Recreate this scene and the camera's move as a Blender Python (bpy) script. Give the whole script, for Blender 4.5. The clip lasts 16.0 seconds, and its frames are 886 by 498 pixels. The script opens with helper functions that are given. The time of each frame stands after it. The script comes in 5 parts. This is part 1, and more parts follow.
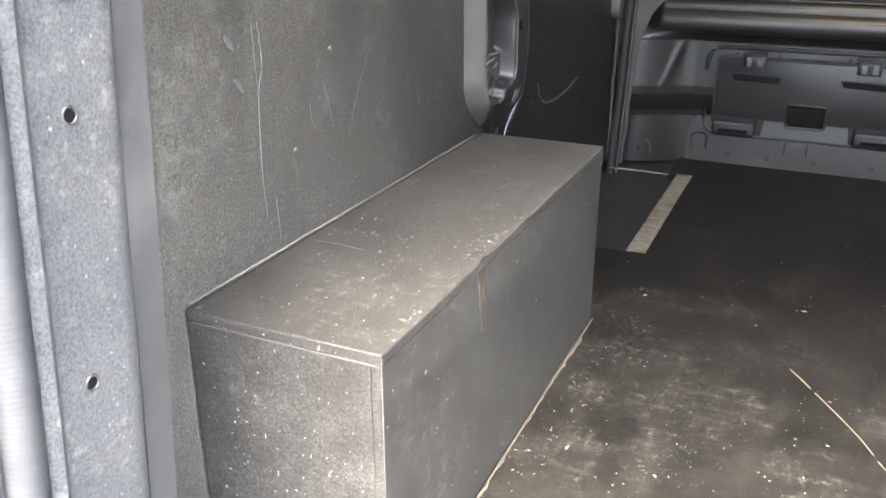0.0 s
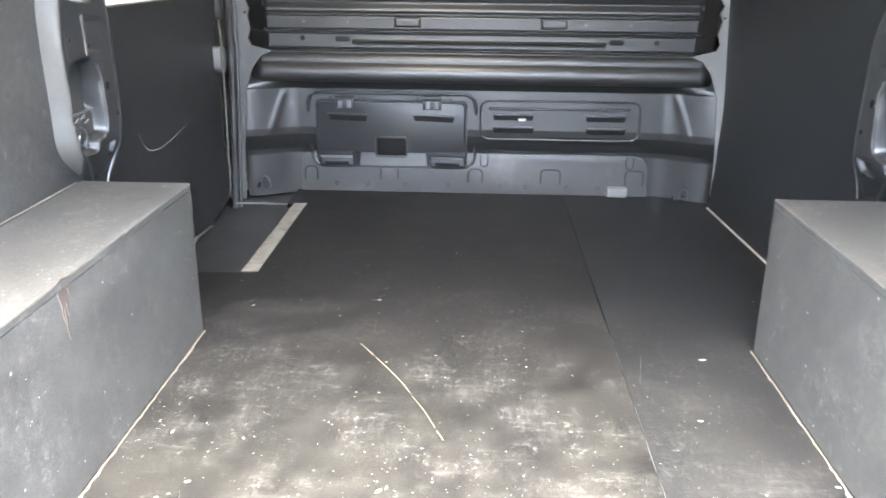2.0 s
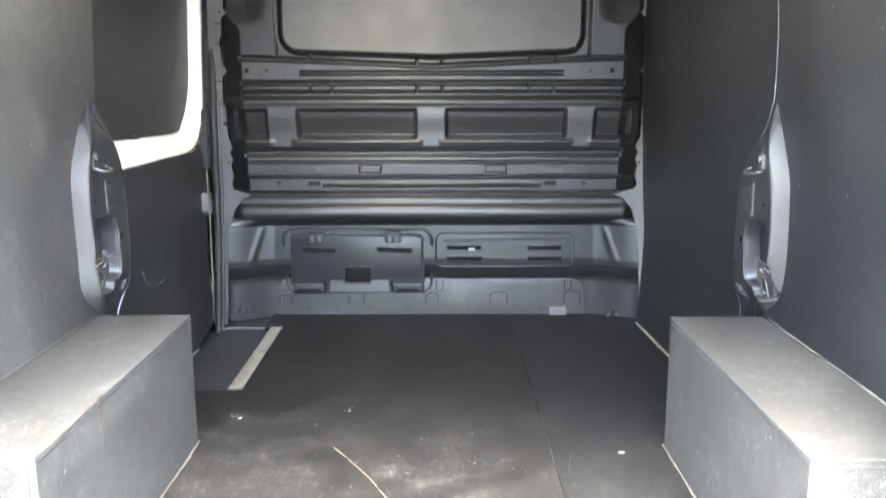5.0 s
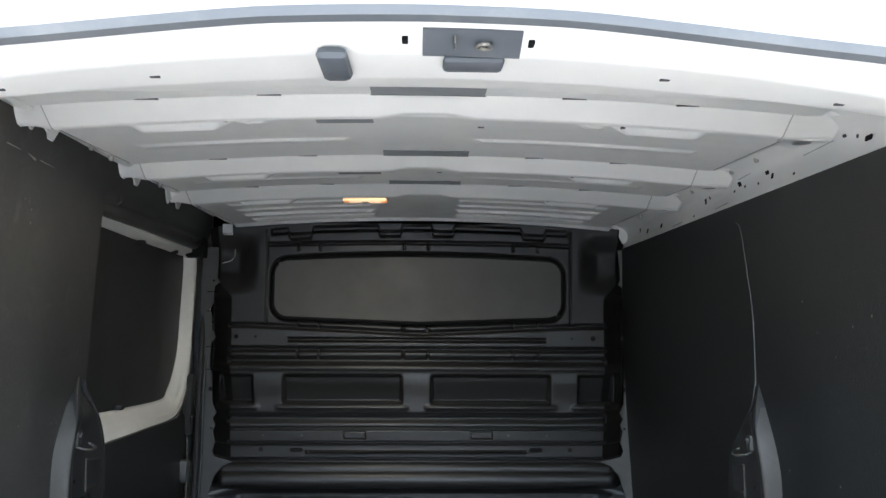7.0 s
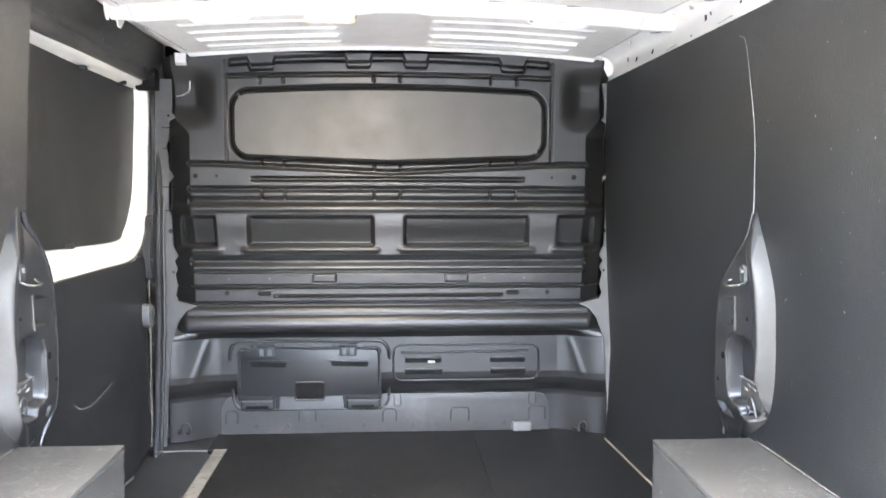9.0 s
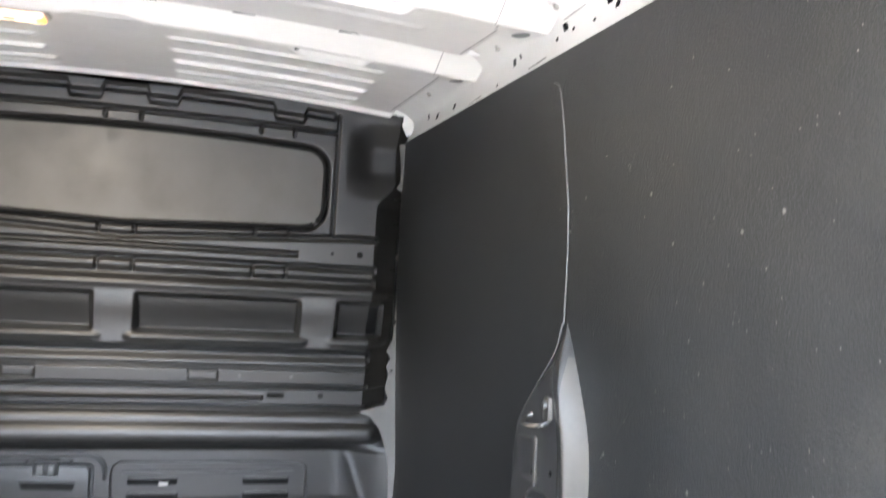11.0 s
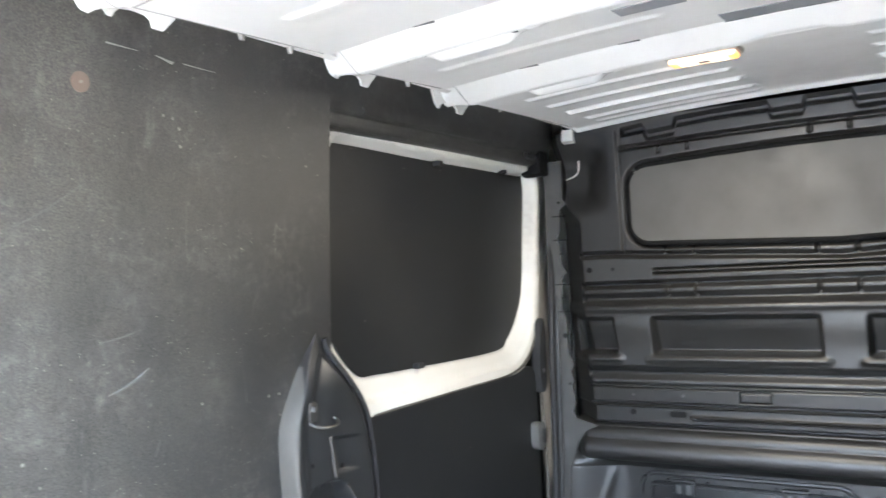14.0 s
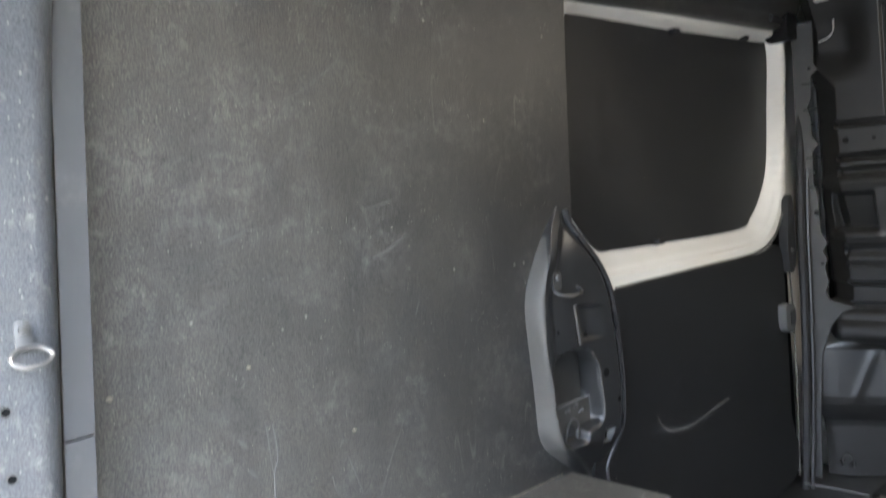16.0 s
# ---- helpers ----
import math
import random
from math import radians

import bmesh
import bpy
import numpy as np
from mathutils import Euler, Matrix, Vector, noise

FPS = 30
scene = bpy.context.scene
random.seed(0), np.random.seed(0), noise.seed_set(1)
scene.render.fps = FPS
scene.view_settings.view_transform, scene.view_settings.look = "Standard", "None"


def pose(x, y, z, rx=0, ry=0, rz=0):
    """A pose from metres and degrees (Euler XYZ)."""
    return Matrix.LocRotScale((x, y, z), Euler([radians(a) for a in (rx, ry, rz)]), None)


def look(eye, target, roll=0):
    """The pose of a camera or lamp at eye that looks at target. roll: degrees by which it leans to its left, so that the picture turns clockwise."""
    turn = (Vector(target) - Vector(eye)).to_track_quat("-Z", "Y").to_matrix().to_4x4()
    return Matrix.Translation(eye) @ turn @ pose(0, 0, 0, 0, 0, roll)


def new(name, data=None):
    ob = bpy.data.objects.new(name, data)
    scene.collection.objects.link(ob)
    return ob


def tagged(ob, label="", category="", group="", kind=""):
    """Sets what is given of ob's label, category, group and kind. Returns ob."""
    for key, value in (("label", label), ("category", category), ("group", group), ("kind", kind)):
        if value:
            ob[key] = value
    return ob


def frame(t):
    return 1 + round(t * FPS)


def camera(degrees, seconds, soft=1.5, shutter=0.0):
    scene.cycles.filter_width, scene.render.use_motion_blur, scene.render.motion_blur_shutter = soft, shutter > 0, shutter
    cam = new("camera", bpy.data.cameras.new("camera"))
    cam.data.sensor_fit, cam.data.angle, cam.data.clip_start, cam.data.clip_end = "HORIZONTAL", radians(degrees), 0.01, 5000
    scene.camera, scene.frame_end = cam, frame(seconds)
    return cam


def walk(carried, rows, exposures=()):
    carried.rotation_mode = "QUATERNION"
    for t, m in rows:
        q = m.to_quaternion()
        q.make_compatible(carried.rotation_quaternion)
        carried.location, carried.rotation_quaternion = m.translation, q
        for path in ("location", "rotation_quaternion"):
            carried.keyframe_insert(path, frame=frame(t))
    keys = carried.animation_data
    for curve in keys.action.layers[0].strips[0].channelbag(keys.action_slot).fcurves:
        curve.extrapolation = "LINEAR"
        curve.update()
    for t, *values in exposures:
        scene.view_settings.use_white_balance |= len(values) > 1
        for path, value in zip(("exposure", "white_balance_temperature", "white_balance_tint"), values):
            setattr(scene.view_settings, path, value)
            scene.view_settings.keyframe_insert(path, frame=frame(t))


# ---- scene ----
cam = camera(56.2, 16.0, shutter=0.4)
PATH = [
    (0, (-0.261, -0.173, 0.707), (-1.032, 1.512, -0.047), -0.0),
    (0.5, (-0.267, -0.177, 0.684), (-1.051, 1.495, -0.085), -0.6),
    (1, (-0.19, -0.261, 0.734), (-0.996, 1.43, 0.034), -1.3),
    (1.5, (-0.018, -0.397, 0.752), (-0.437, 1.441, 0.083), 1.7),
    (2, (0.001, -0.424, 0.77), (-0.077, 1.463, 0.113), 0.6),
    (2.5, (0.008, -0.505, 0.772), (-0.031, 1.382, 0.109), -0.1),
    (3, (0.067, -0.641, 0.765), (-0.02, 1.226, 0.054), -0.6),
    (5.5, (0.016, -0.778, 0.928), (0.048, 1.213, 0.732), 0.0),
    (6, (0.004, -0.789, 0.957), (0.055, 1.21, 0.967), 0.1),
    (6.5, (0.003, -0.785, 0.971), (0.059, 1.211, 1.086), 0.2),
    (7, (0.003, -0.791, 0.973), (0.058, 1.199, 1.162), 0.3),
    (7.5, (0.0, -0.777, 0.969), (0.059, 1.215, 1.136), 0.2),
    (8, (-0.012, -0.752, 0.933), (0.06, 1.246, 0.99), 0.3),
    (10.5, (0.132, -0.235, 0.887), (0.544, 1.706, 0.636), 2.8),
    (11, (0.253, -0.083, 0.928), (0.773, 1.848, 0.962), 3.5),
    (11.5, (0.303, -0.009, 0.949), (0.816, 1.921, 1.057), 3.2),
    (12, (0.262, 0.015, 0.956), (0.499, 1.998, 1.063), 1.7),
    (12.5, (0.265, 0.027, 0.969), (0.001, 2.008, 1.054), 1.0),
    (13, (0.234, 0.024, 0.971), (-0.385, 1.924, 1.051), -0.2),
    (13.5, (0.232, 0.01, 0.965), (-0.611, 1.822, 1.029), -0.9),
    (14, (0.24, 0.005, 0.97), (-0.813, 1.704, 1.013), -3.0),
    (14.5, (0.253, 0.003, 0.983), (-0.974, 1.581, 1.04), -6.1),
    (15, (0.251, -0.006, 0.979), (-1.116, 1.453, 1.05), -6.6),
    (15.5, (0.235, -0.024, 0.959), (-1.211, 1.356, 1.006), -5.9),
    (16, (0.211, -0.03, 0.908), (-1.253, 1.326, 0.763), -5.2),
]
EXPOSURES = [(0.0, 5.12, 6800, 9), (0.5, 4.77, 6850, 9), (1.0, 4.6, 6650, 9), (1.5, 5.62, 6450, 8), (2.0, 6.2, 6250, 7), (2.5, 6.3, 6150, 7), (3.0, 5.82, 6100, 6), (5.5, 6.17, 6150, 5), (5.8, 5.2, 6100, 4), (6.2, 4.17, 6050, 3), (7.5, 3.72, 6050, 3), (8.0, 4.87, 6150, 4),
             (8.2, 5.52, 6200, 5), (10.5, 6.7, 6450, 9), (11.0, 5.85, 6500, 8), (11.5, 5.18, 6650, 7), (12.0, 5.32, 6600, 6), (13.0, 5.55, 6250, 5), (14.0, 5.65, 6100, 5), (14.5, 5.17, 6100, 5), (15.0, 4.77, 6100, 5), (15.5, 4.82, 6150, 6), (16.0, 4.92, 6250, 6)]
walk(cam, [(t, look(eye, target, roll)) for t, eye, target, roll in PATH], EXPOSURES)

# ---------------------------------------------------------------- world and light
world = bpy.data.worlds.new("World")
scene.world = world
world.use_nodes = True
sky = world.node_tree.nodes.new("ShaderNodeTexSky")
sky.sky_type = "NISHITA"
sky.sun_disc = False
sky.sun_elevation, sky.sun_rotation = radians(60), radians(180)
sky.dust_density = 4.0
world.node_tree.links.new(sky.outputs[0], world.node_tree.nodes["Background"].inputs[0])
world.node_tree.nodes["Background"].inputs[1].default_value = 0.12
sun = new("sun", bpy.data.lights.new("sun", "SUN"))
sun.data.energy, sun.data.angle, sun.data.color = 0.8, radians(40), (1.0, 0.97, 0.93)
# a veiled sun stands behind the van and reaches in softly through the open doors
sun.matrix_world = look((0, 0, 10), (0, 5.0, 10 - 8.66))

# the interior lamp in the roof is switched on
lamp_light = new("lamp_light", bpy.data.lights.new("lamp_light", "AREA"))
lamp_light.data.shape, lamp_light.data.size, lamp_light.data.size_y = "RECTANGLE", 0.12, 0.04
lamp_light.data.energy, lamp_light.data.color = 0.27, (1.0, 0.86, 0.70)
lamp_light.matrix_world = pose(-0.161, 1.656, 1.318)

# ---------------------------------------------------------------- materials


def material(name):
    m = bpy.data.materials.new(name)
    m.use_nodes = True
    return m, m.node_tree, m.node_tree.nodes["Principled BSDF"]


def node(tree, kind, **values):
    n = tree.nodes.new("ShaderNode" + kind)
    for k, v in values.items():
        n.inputs[k.replace("_", " ")].default_value = v
    return n


def coords(tree):
    return tree.nodes.new("ShaderNodeTexCoord").outputs["Object"]


def noise_tex(tree, scale, detail=4.0, rough=0.55, stretch=None):
    src = coords(tree)
    if stretch:
        mp = tree.nodes.new("ShaderNodeMapping")
        mp.inputs["Scale"].default_value = stretch
        tree.links.new(src, mp.inputs["Vector"])
        src = mp.outputs[0]
    n = node(tree, "TexNoise", Scale=scale, Detail=detail, Roughness=rough)
    tree.links.new(src, n.inputs["Vector"])
    return n.outputs["Fac"]


def ramp(tree, fac, stops):
    r = tree.nodes.new("ShaderNodeValToRGB")
    while len(r.color_ramp.elements) < len(stops):
        r.color_ramp.elements.new(0.5)
    for e, (p, c) in zip(r.color_ramp.elements, stops):
        e.position, e.color = p, (*c, 1) if len(c) == 3 else c
    tree.links.new(fac, r.inputs[0])
    return r.outputs[0]


def mix(tree, fac, a, b):
    m = tree.nodes.new("ShaderNodeMix")
    m.data_type = "RGBA"
    for sock, v in ((m.inputs[0], fac), (m.inputs[6], a), (m.inputs[7], b)):
        if isinstance(v, (int, float)):
            sock.default_value = v
        elif isinstance(v, tuple):
            sock.default_value = (*v, 1)
        else:
            tree.links.new(v, sock)
    return m.outputs[2]


def bump(tree, bsdf, fac, strength, distance):
    b = node(tree, "Bump", Strength=strength, Distance=distance)
    tree.links.new(fac, b.inputs["Height"])
    tree.links.new(b.outputs[0], bsdf.inputs["Normal"])


def g(v):
    return (v, v, v)


def times(tree, a, b):
    m = tree.nodes.new("ShaderNodeMath")
    m.operation = "MULTIPLY"
    for k, v in enumerate((a, b)):
        if isinstance(v, (int, float)):
            m.inputs[k].default_value = v
        else:
            tree.links.new(v, m.inputs[k])
    return m.outputs[0]


def board_material(name, dark, dusty, dust_low, dust_high, rough, streak=None, warm=1.06, dust_light_ends=None, fleck_size=0.09, patch=2.6, scuffs=0.5, lines=(7.0, 7.0, 0.8), gloss=0.4, strokes=0.0, mid=0, leather=430, specks=0.05):
    """Black film-faced board, dusted, scuffed, scratched and flecked."""
    m, t, b = material(name)
    base = ramp(t, noise_tex(t, 3.0, 5), [(0.3, (dark * warm, dark, dark * (2.0 - warm))), (0.7, (dark * 1.5 * warm, dark * 1.5, dark * 1.5 * (2.0 - warm)))])
    grain = ramp(t, noise_tex(t, 430, 4, 0.8), [(0.40, g(0.42)), (0.53, g(0.8)), (0.66, g(1.0))])
    mg = t.nodes.new("ShaderNodeMix")
    mg.data_type, mg.blend_type = "RGBA", "MULTIPLY"
    mg.inputs[0].default_value = 1.0
    t.links.new(base, mg.inputs[6]), t.links.new(grain, mg.inputs[7])
    base = mg.outputs[2]
    dust = ramp(t, noise_tex(t, patch, 12, 0.78, streak), [(dust_low, g(0)), (dust_high, g(1))])
    fine = ramp(t, noise_tex(t, 400, 4, 0.85), [(0.42, g(0.08)), (0.64, g(1))])
    lay = times(t, dust, fine)
    if mid:
        lay = times(t, lay, ramp(t, noise_tex(t, mid, 7, 0.7), [(0.38, g(0.45)), (0.60, g(1))]))
    limit = 1.0
    warmth = 1.07 if dust_light_ends else 1.03
    if dust_light_ends:
        # rear-half loads leave a ragged dust limit; on walls it also paints fading light
        sep = t.nodes.new("ShaderNodeSeparateXYZ")
        t.links.new(coords(t), sep.inputs[0])
        wob = node(t, "MapRange", From_Min=0.3, From_Max=0.7, To_Min=-0.14, To_Max=0.14)
        t.links.new(noise_tex(t, 6, 8, 0.7), wob.inputs[0])
        add = t.nodes.new("ShaderNodeMath")
        t.links.new(sep.outputs[1], add.inputs[0]), t.links.new(wob.outputs[0], add.inputs[1])
        lim = node(t, "MapRange", From_Min=dust_light_ends[0], From_Max=dust_light_ends[1], To_Min=1.0, To_Max=0.08)
        t.links.new(add.outputs[0], lim.inputs[0])
        limit = lim.outputs[0]
        lay = times(t, lay, limit)
    col = mix(t, lay, base, (dusty * warmth, dusty, dusty * (1.9 - warmth)))
    # small rubbed marks in clusters
    rub = ramp(t, noise_tex(t, 62, 8, 0.75), [(0.54, g(0)), (0.66, g(scuffs))])
    where = ramp(t, noise_tex(t, 6.5, 6, 0.7), [(0.47, g(0)), (0.58, g(1))])
    rub = times(t, rub, where)
    if dust_light_ends:
        lim2 = node(t, "MapRange", From_Min=0.0, From_Max=1.0, To_Min=0.5, To_Max=1.0)
        t.links.new(limit, lim2.inputs[0])
        rub = times(t, rub, lim2.outputs[0])
    col = mix(t, rub, col, (dusty * 1.5, dusty * 1.42, dusty * 1.28))
    for stretch in ((9, 60, 30), (75, 14, 30)):
        stroke = times(t, ramp(t, noise_tex(t, 1.0, 9, 0.75, stretch), [(0.50, g(0)), (0.72, g(strokes))]), where)
        if dust_light_ends:
            stroke = times(t, stroke, lim2.outputs[0])
        col = mix(t, stroke, col, (dusty * 1.3, dusty * 1.22, dusty * 1.1))
    # hair-thin scratches where a stretched noise crosses its middle
    hair = ramp(t, noise_tex(t, 1.0, 2, 0.5, lines), [(0.494, g(0)), (0.499, g(0.16)), (0.501, g(0.16)), (0.506, g(0))])
    here = ramp(t, noise_tex(t, 9.0, 5, 0.7), [(0.54, g(0)), (0.66, g(1))])
    col = mix(t, times(t, hair, here), col, (dusty * 1.5, dusty * 1.42, dusty * 1.28))
    vor = node(t, "TexVoronoi", Scale=55.0)
    t.links.new(coords(t), vor.inputs["Vector"])
    fleck = ramp(t, vor.outputs["Distance"], [(fleck_size * 0.5, g(1)), (fleck_size, g(0))])
    pick = ramp(t, noise_tex(t, 21, 2), [(0.54, g(0)), (0.6, g(1))])
    col = mix(t, times(t, fleck, pick), col, (0.36, 0.33, 0.29))
    # finer pale specks, each cell by chance
    for size, share in ((120.0, specks), (46.0, specks * 0.35)):
        cell = node(t, "TexVoronoi", Scale=size)
        t.links.new(coords(t), cell.inputs["Vector"])
        split = t.nodes.new("ShaderNodeSeparateColor")
        t.links.new(cell.outputs["Color"], split.inputs[0])
        dot = ramp(t, cell.outputs["Distance"], [(0.07, g(0.75)), (0.16, g(0))])
        chance = ramp(t, split.outputs[0], [(share, g(1)), (share + 0.01, g(0))])
        col = mix(t, times(t, dot, chance), col, (0.34, 0.32, 0.285))
    t.links.new(col, b.inputs["Base Color"])
    b.inputs["Specular IOR Level"].default_value = gloss
    r = ramp(t, lay, [(0.0, g(rough)), (0.8, g(0.85))])
    t.links.new(r, b.inputs["Roughness"])
    bump(t, b, noise_tex(t, leather, 3, 0.65), 0.7, 0.0016 * 300 / leather)
    return m


def paint_material(name, colour, rough, dirt=0.25, metal=0.0, grain=0.0, dirtcol=(0.35, 0.33, 0.3), even=False, gloss=0.5, stain_size=7.0):
    m, t, b = material(name)
    col = ramp(t, noise_tex(t, 2.2, 4), [(0.3, tuple(c * 0.93 for c in colour)), (0.7, colour)])
    stain = ramp(t, noise_tex(t, stain_size, 8, 0.7), [(0.52, g(0)), (0.85, g(dirt))])
    col = mix(t, stain, col, dirtcol)
    t.links.new(col, b.inputs["Base Color"])
    b.inputs["Metallic"].default_value = metal
    b.inputs["Specular IOR Level"].default_value = gloss
    t.links.new(ramp(t, noise_tex(t, 14, 5), [(0.3, g(rough * (0.96 if even else 0.8))), (0.75, g(min(1, rough * (1.06 if even else 1.35))))]), b.inputs["Roughness"])
    if grain:
        bump(t, b, noise_tex(t, grain, 2), 0.3, 0.0008)
    return m


# paler towards the rear doors: the light's falloff is put into the colour
M_WALL = board_material("black_wall_board", 0.0255, 0.30, 0.20, 0.80, 0.36, (1, 1, 0.35), warm=1.05, dust_light_ends=(0.45, 1.12), fleck_size=0.07, scuffs=0.14, lines=(10, 10, 2.2), gloss=0.7, strokes=0.20, leather=380, specks=0.15)
# darker board for the right side; its rear sheen is painted as a pale layer
M_WALL_DARK = board_material("dark_wall_board", 0.0125, 0.088, 0.30, 0.8, 0.40, (1, 1, 0.35), warm=0.93, dust_light_ends=(0.25, 0.95), scuffs=0.1, lines=(10, 10, 2.2), gloss=0.55, leather=270, specks=0.05, strokes=0.1)
M_BOX = board_material("black_box_board", 0.029, 0.17, 0.20, 0.78, 0.5, specks=0.045, fleck_size=0.04, patch=4.5, scuffs=0.35, lines=(5, 1.2, 3), gloss=0.4, strokes=0.14, mid=19)
M_FLOOR = board_material("black_floor_board", 0.0080, 0.070, 0.39, 0.70, 0.5, (1.3, 0.8, 1), dust_light_ends=(1.0, 1.5), fleck_size=0.05, patch=6.0, scuffs=0.75, lines=(6, 0.9, 6), gloss=0.22, strokes=0.5, mid=13, specks=0.045)
M_FLOORSIDE = board_material("black_side_board", 0.0120, 0.052, 0.44, 0.80, 0.5, (1.3, 0.8, 1), dust_light_ends=(1.0, 1.5), fleck_size=0.05, patch=6.0, scuffs=0.6, lines=(6, 0.9, 6), gloss=0.22, strokes=0.4, mid=13, specks=0.02, warm=1.0)
M_DOORPLY = board_material("black_door_board", 0.0175, 0.045, 0.5, 0.85, 0.4, warm=0.985, scuffs=0.2, lines=(3, 2, 5), specks=0.008)
M_WHITE = paint_material("white_body_paint", (0.72, 0.703, 0.673), 0.36, 0.12)
M_DOORWHITE = paint_material("white_door_paint", (0.64, 0.62, 0.57), 0.35, 0.15)
M_PLASTIC = paint_material("black_moulded_plastic", (0.020, 0.0194, 0.0186), 0.38, 0.2, grain=900, dirtcol=(0.05, 0.048, 0.045), even=True, gloss=0.55)
M_FLAP = paint_material("black_flap_plastic", (0.017, 0.0171, 0.0173), 0.38, 0.2, grain=900, dirtcol=(0.06, 0.06, 0.057), even=True, gloss=0.35)
M_RUBBER = paint_material("black_rubber", (0.016, 0.016, 0.017), 0.7, 0.3, dirtcol=(0.1, 0.1, 0.09))
M_SEAL = paint_material("grey_rubber", (0.085, 0.09, 0.098), 0.6, 0.2)
M_RIBBED, _t, _b = material("ribbed_rubber")
_t.links.new(ramp(_t, noise_tex(_t, 9, 6, 0.7), [(0.35, (0.034, 0.035, 0.037)), (0.7, (0.055, 0.057, 0.06))]), _b.inputs["Base Color"])
_b.inputs["Roughness"].default_value = 0.62
_b.inputs["Specular IOR Level"].default_value = 0.2
_w = node(_t, "TexWave", Scale=85.0, Distortion=1.6)
_w.bands_direction = "Z"
_t.links.new(coords(_t), _w.inputs["Vector"])
bump(_t, _b, _w.outputs["Fac"], 0.14, 0.001)
M_FLANGE = paint_material("grey_primer_metal", (0.095, 0.095, 0.092), 0.45, 0.7, dirtcol=(0.1, 0.1, 0.1))
M_POST = board_material("grey_post_paint", 0.10, 0.20, 0.45, 0.85, 0.40, warm=0.97, patch=5.0, leather=700, specks=0.20)
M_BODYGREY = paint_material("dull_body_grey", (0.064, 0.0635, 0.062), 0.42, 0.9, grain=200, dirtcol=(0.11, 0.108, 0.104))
M_TRIM = paint_material("grey_tape", (0.072, 0.0715, 0.070), 0.6, 0.3)
M_TORN = paint_material("torn_paper", (0.25, 0.246, 0.238), 0.7, 0.3)
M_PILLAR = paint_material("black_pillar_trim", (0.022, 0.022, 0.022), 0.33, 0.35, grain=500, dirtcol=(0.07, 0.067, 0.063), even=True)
M_FLANK = paint_material("pale_flank_grey", (0.072, 0.067, 0.059), 0.55, 0.7, dirtcol=(0.045, 0.042, 0.038), stain_size=22.0)
M_CATCH = paint_material("dull_catch_metal", (0.05, 0.047, 0.042), 0.5, 0.9, dirtcol=(0.012, 0.012, 0.012), stain_size=55.0, grain=120)
M_CHANNEL = paint_material("dark_window_rubber", (0.007, 0.007, 0.0072), 0.8, 0.1, dirtcol=(0.02, 0.02, 0.02), gloss=0.15)
M_WORNMETAL = paint_material("rubbed_dark_metal", (0.045, 0.042, 0.037), 0.5, 0.5, dirtcol=(0.10, 0.09, 0.078), stain_size=60.0)
M_SEALBLACK = paint_material("glossy_black_rubber", (0.02, 0.02, 0.021), 0.28, 0.3, dirtcol=(0.07, 0.07, 0.07))
M_BLANK = paint_material("grey_blanking_film", (0.076, 0.0735, 0.068), 0.55, 0.28, dirtcol=(0.12, 0.115, 0.105), stain_size=2.6, grain=420)
M_KICK = paint_material("dusty_grey_plastic", (0.05, 0.049, 0.047), 0.5, 0.5, grain=500, dirtcol=(0.16, 0.155, 0.145))
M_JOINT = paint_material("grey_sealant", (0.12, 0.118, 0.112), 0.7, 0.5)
M_HOLE = paint_material("dark_gap", (0.008, 0.008, 0.008), 0.8, 0.0, gloss=0.1)
M_SLIT = paint_material("shaded_gap", (0.07, 0.07, 0.072), 0.9, 0.0, gloss=0.1)
M_STEP = board_material("black_step_board", 0.022, 0.06, 0.45, 0.8, 0.42, warm=0.98, scuffs=0.3, gloss=0.5, specks=0.008)
M_STEEL = paint_material("worn_steel", (0.15, 0.148, 0.143), 0.42, 0.4, metal=0.85, dirtcol=(0.3, 0.25, 0.2))
M_ALU = paint_material("worn_aluminium", (0.25, 0.232, 0.20), 0.5, 1.8, metal=0.5, grain=160, dirtcol=(0.09, 0.072, 0.05), stain_size=34.0)
M_ALUDARK = paint_material("grimy_aluminium", (0.3, 0.27, 0.22), 0.6, 0.7, dirtcol=(0.14, 0.12, 0.09))
M_CAP = paint_material("white_plastic", (0.34, 0.328, 0.30), 0.4, 0.2)
M_DARKBLUE = paint_material("slate_plastic", (0.09, 0.097, 0.108), 0.5, 0.2)
M_POCKET = paint_material("slate_foam", (0.23, 0.235, 0.24), 0.9, 0.4, dirtcol=(0.1, 0.1, 0.1))
M_SEAM = paint_material("grimy_seam", (0.38, 0.37, 0.35), 0.7, 0.3)
M_WORN = paint_material("worn_board_edge", (0.085, 0.082, 0.077), 0.8, 0.5, grain=300)
M_FOOT = paint_material("bruised_board_edge", (0.115, 0.096, 0.075), 0.85, 0.6, grain=300, dirtcol=(0.06, 0.05, 0.04))
M_CHIP = paint_material("pale_wood_chip", (0.27, 0.238, 0.187), 0.8, 0.3)
M_CRUMB = paint_material("pale_crumbs", (0.33, 0.30, 0.255), 0.8, 0.3)
M_SCUFF = paint_material("pale_scuff", (0.135, 0.13, 0.122), 0.8, 0.6, grain=300, dirtcol=(0.05, 0.05, 0.05))
M_STRAW = paint_material("straw", (0.24, 0.19, 0.135), 0.75, 0.3)
M_BROWN = paint_material("brown_plastic", (0.2, 0.145, 0.115), 0.6, 0.3)
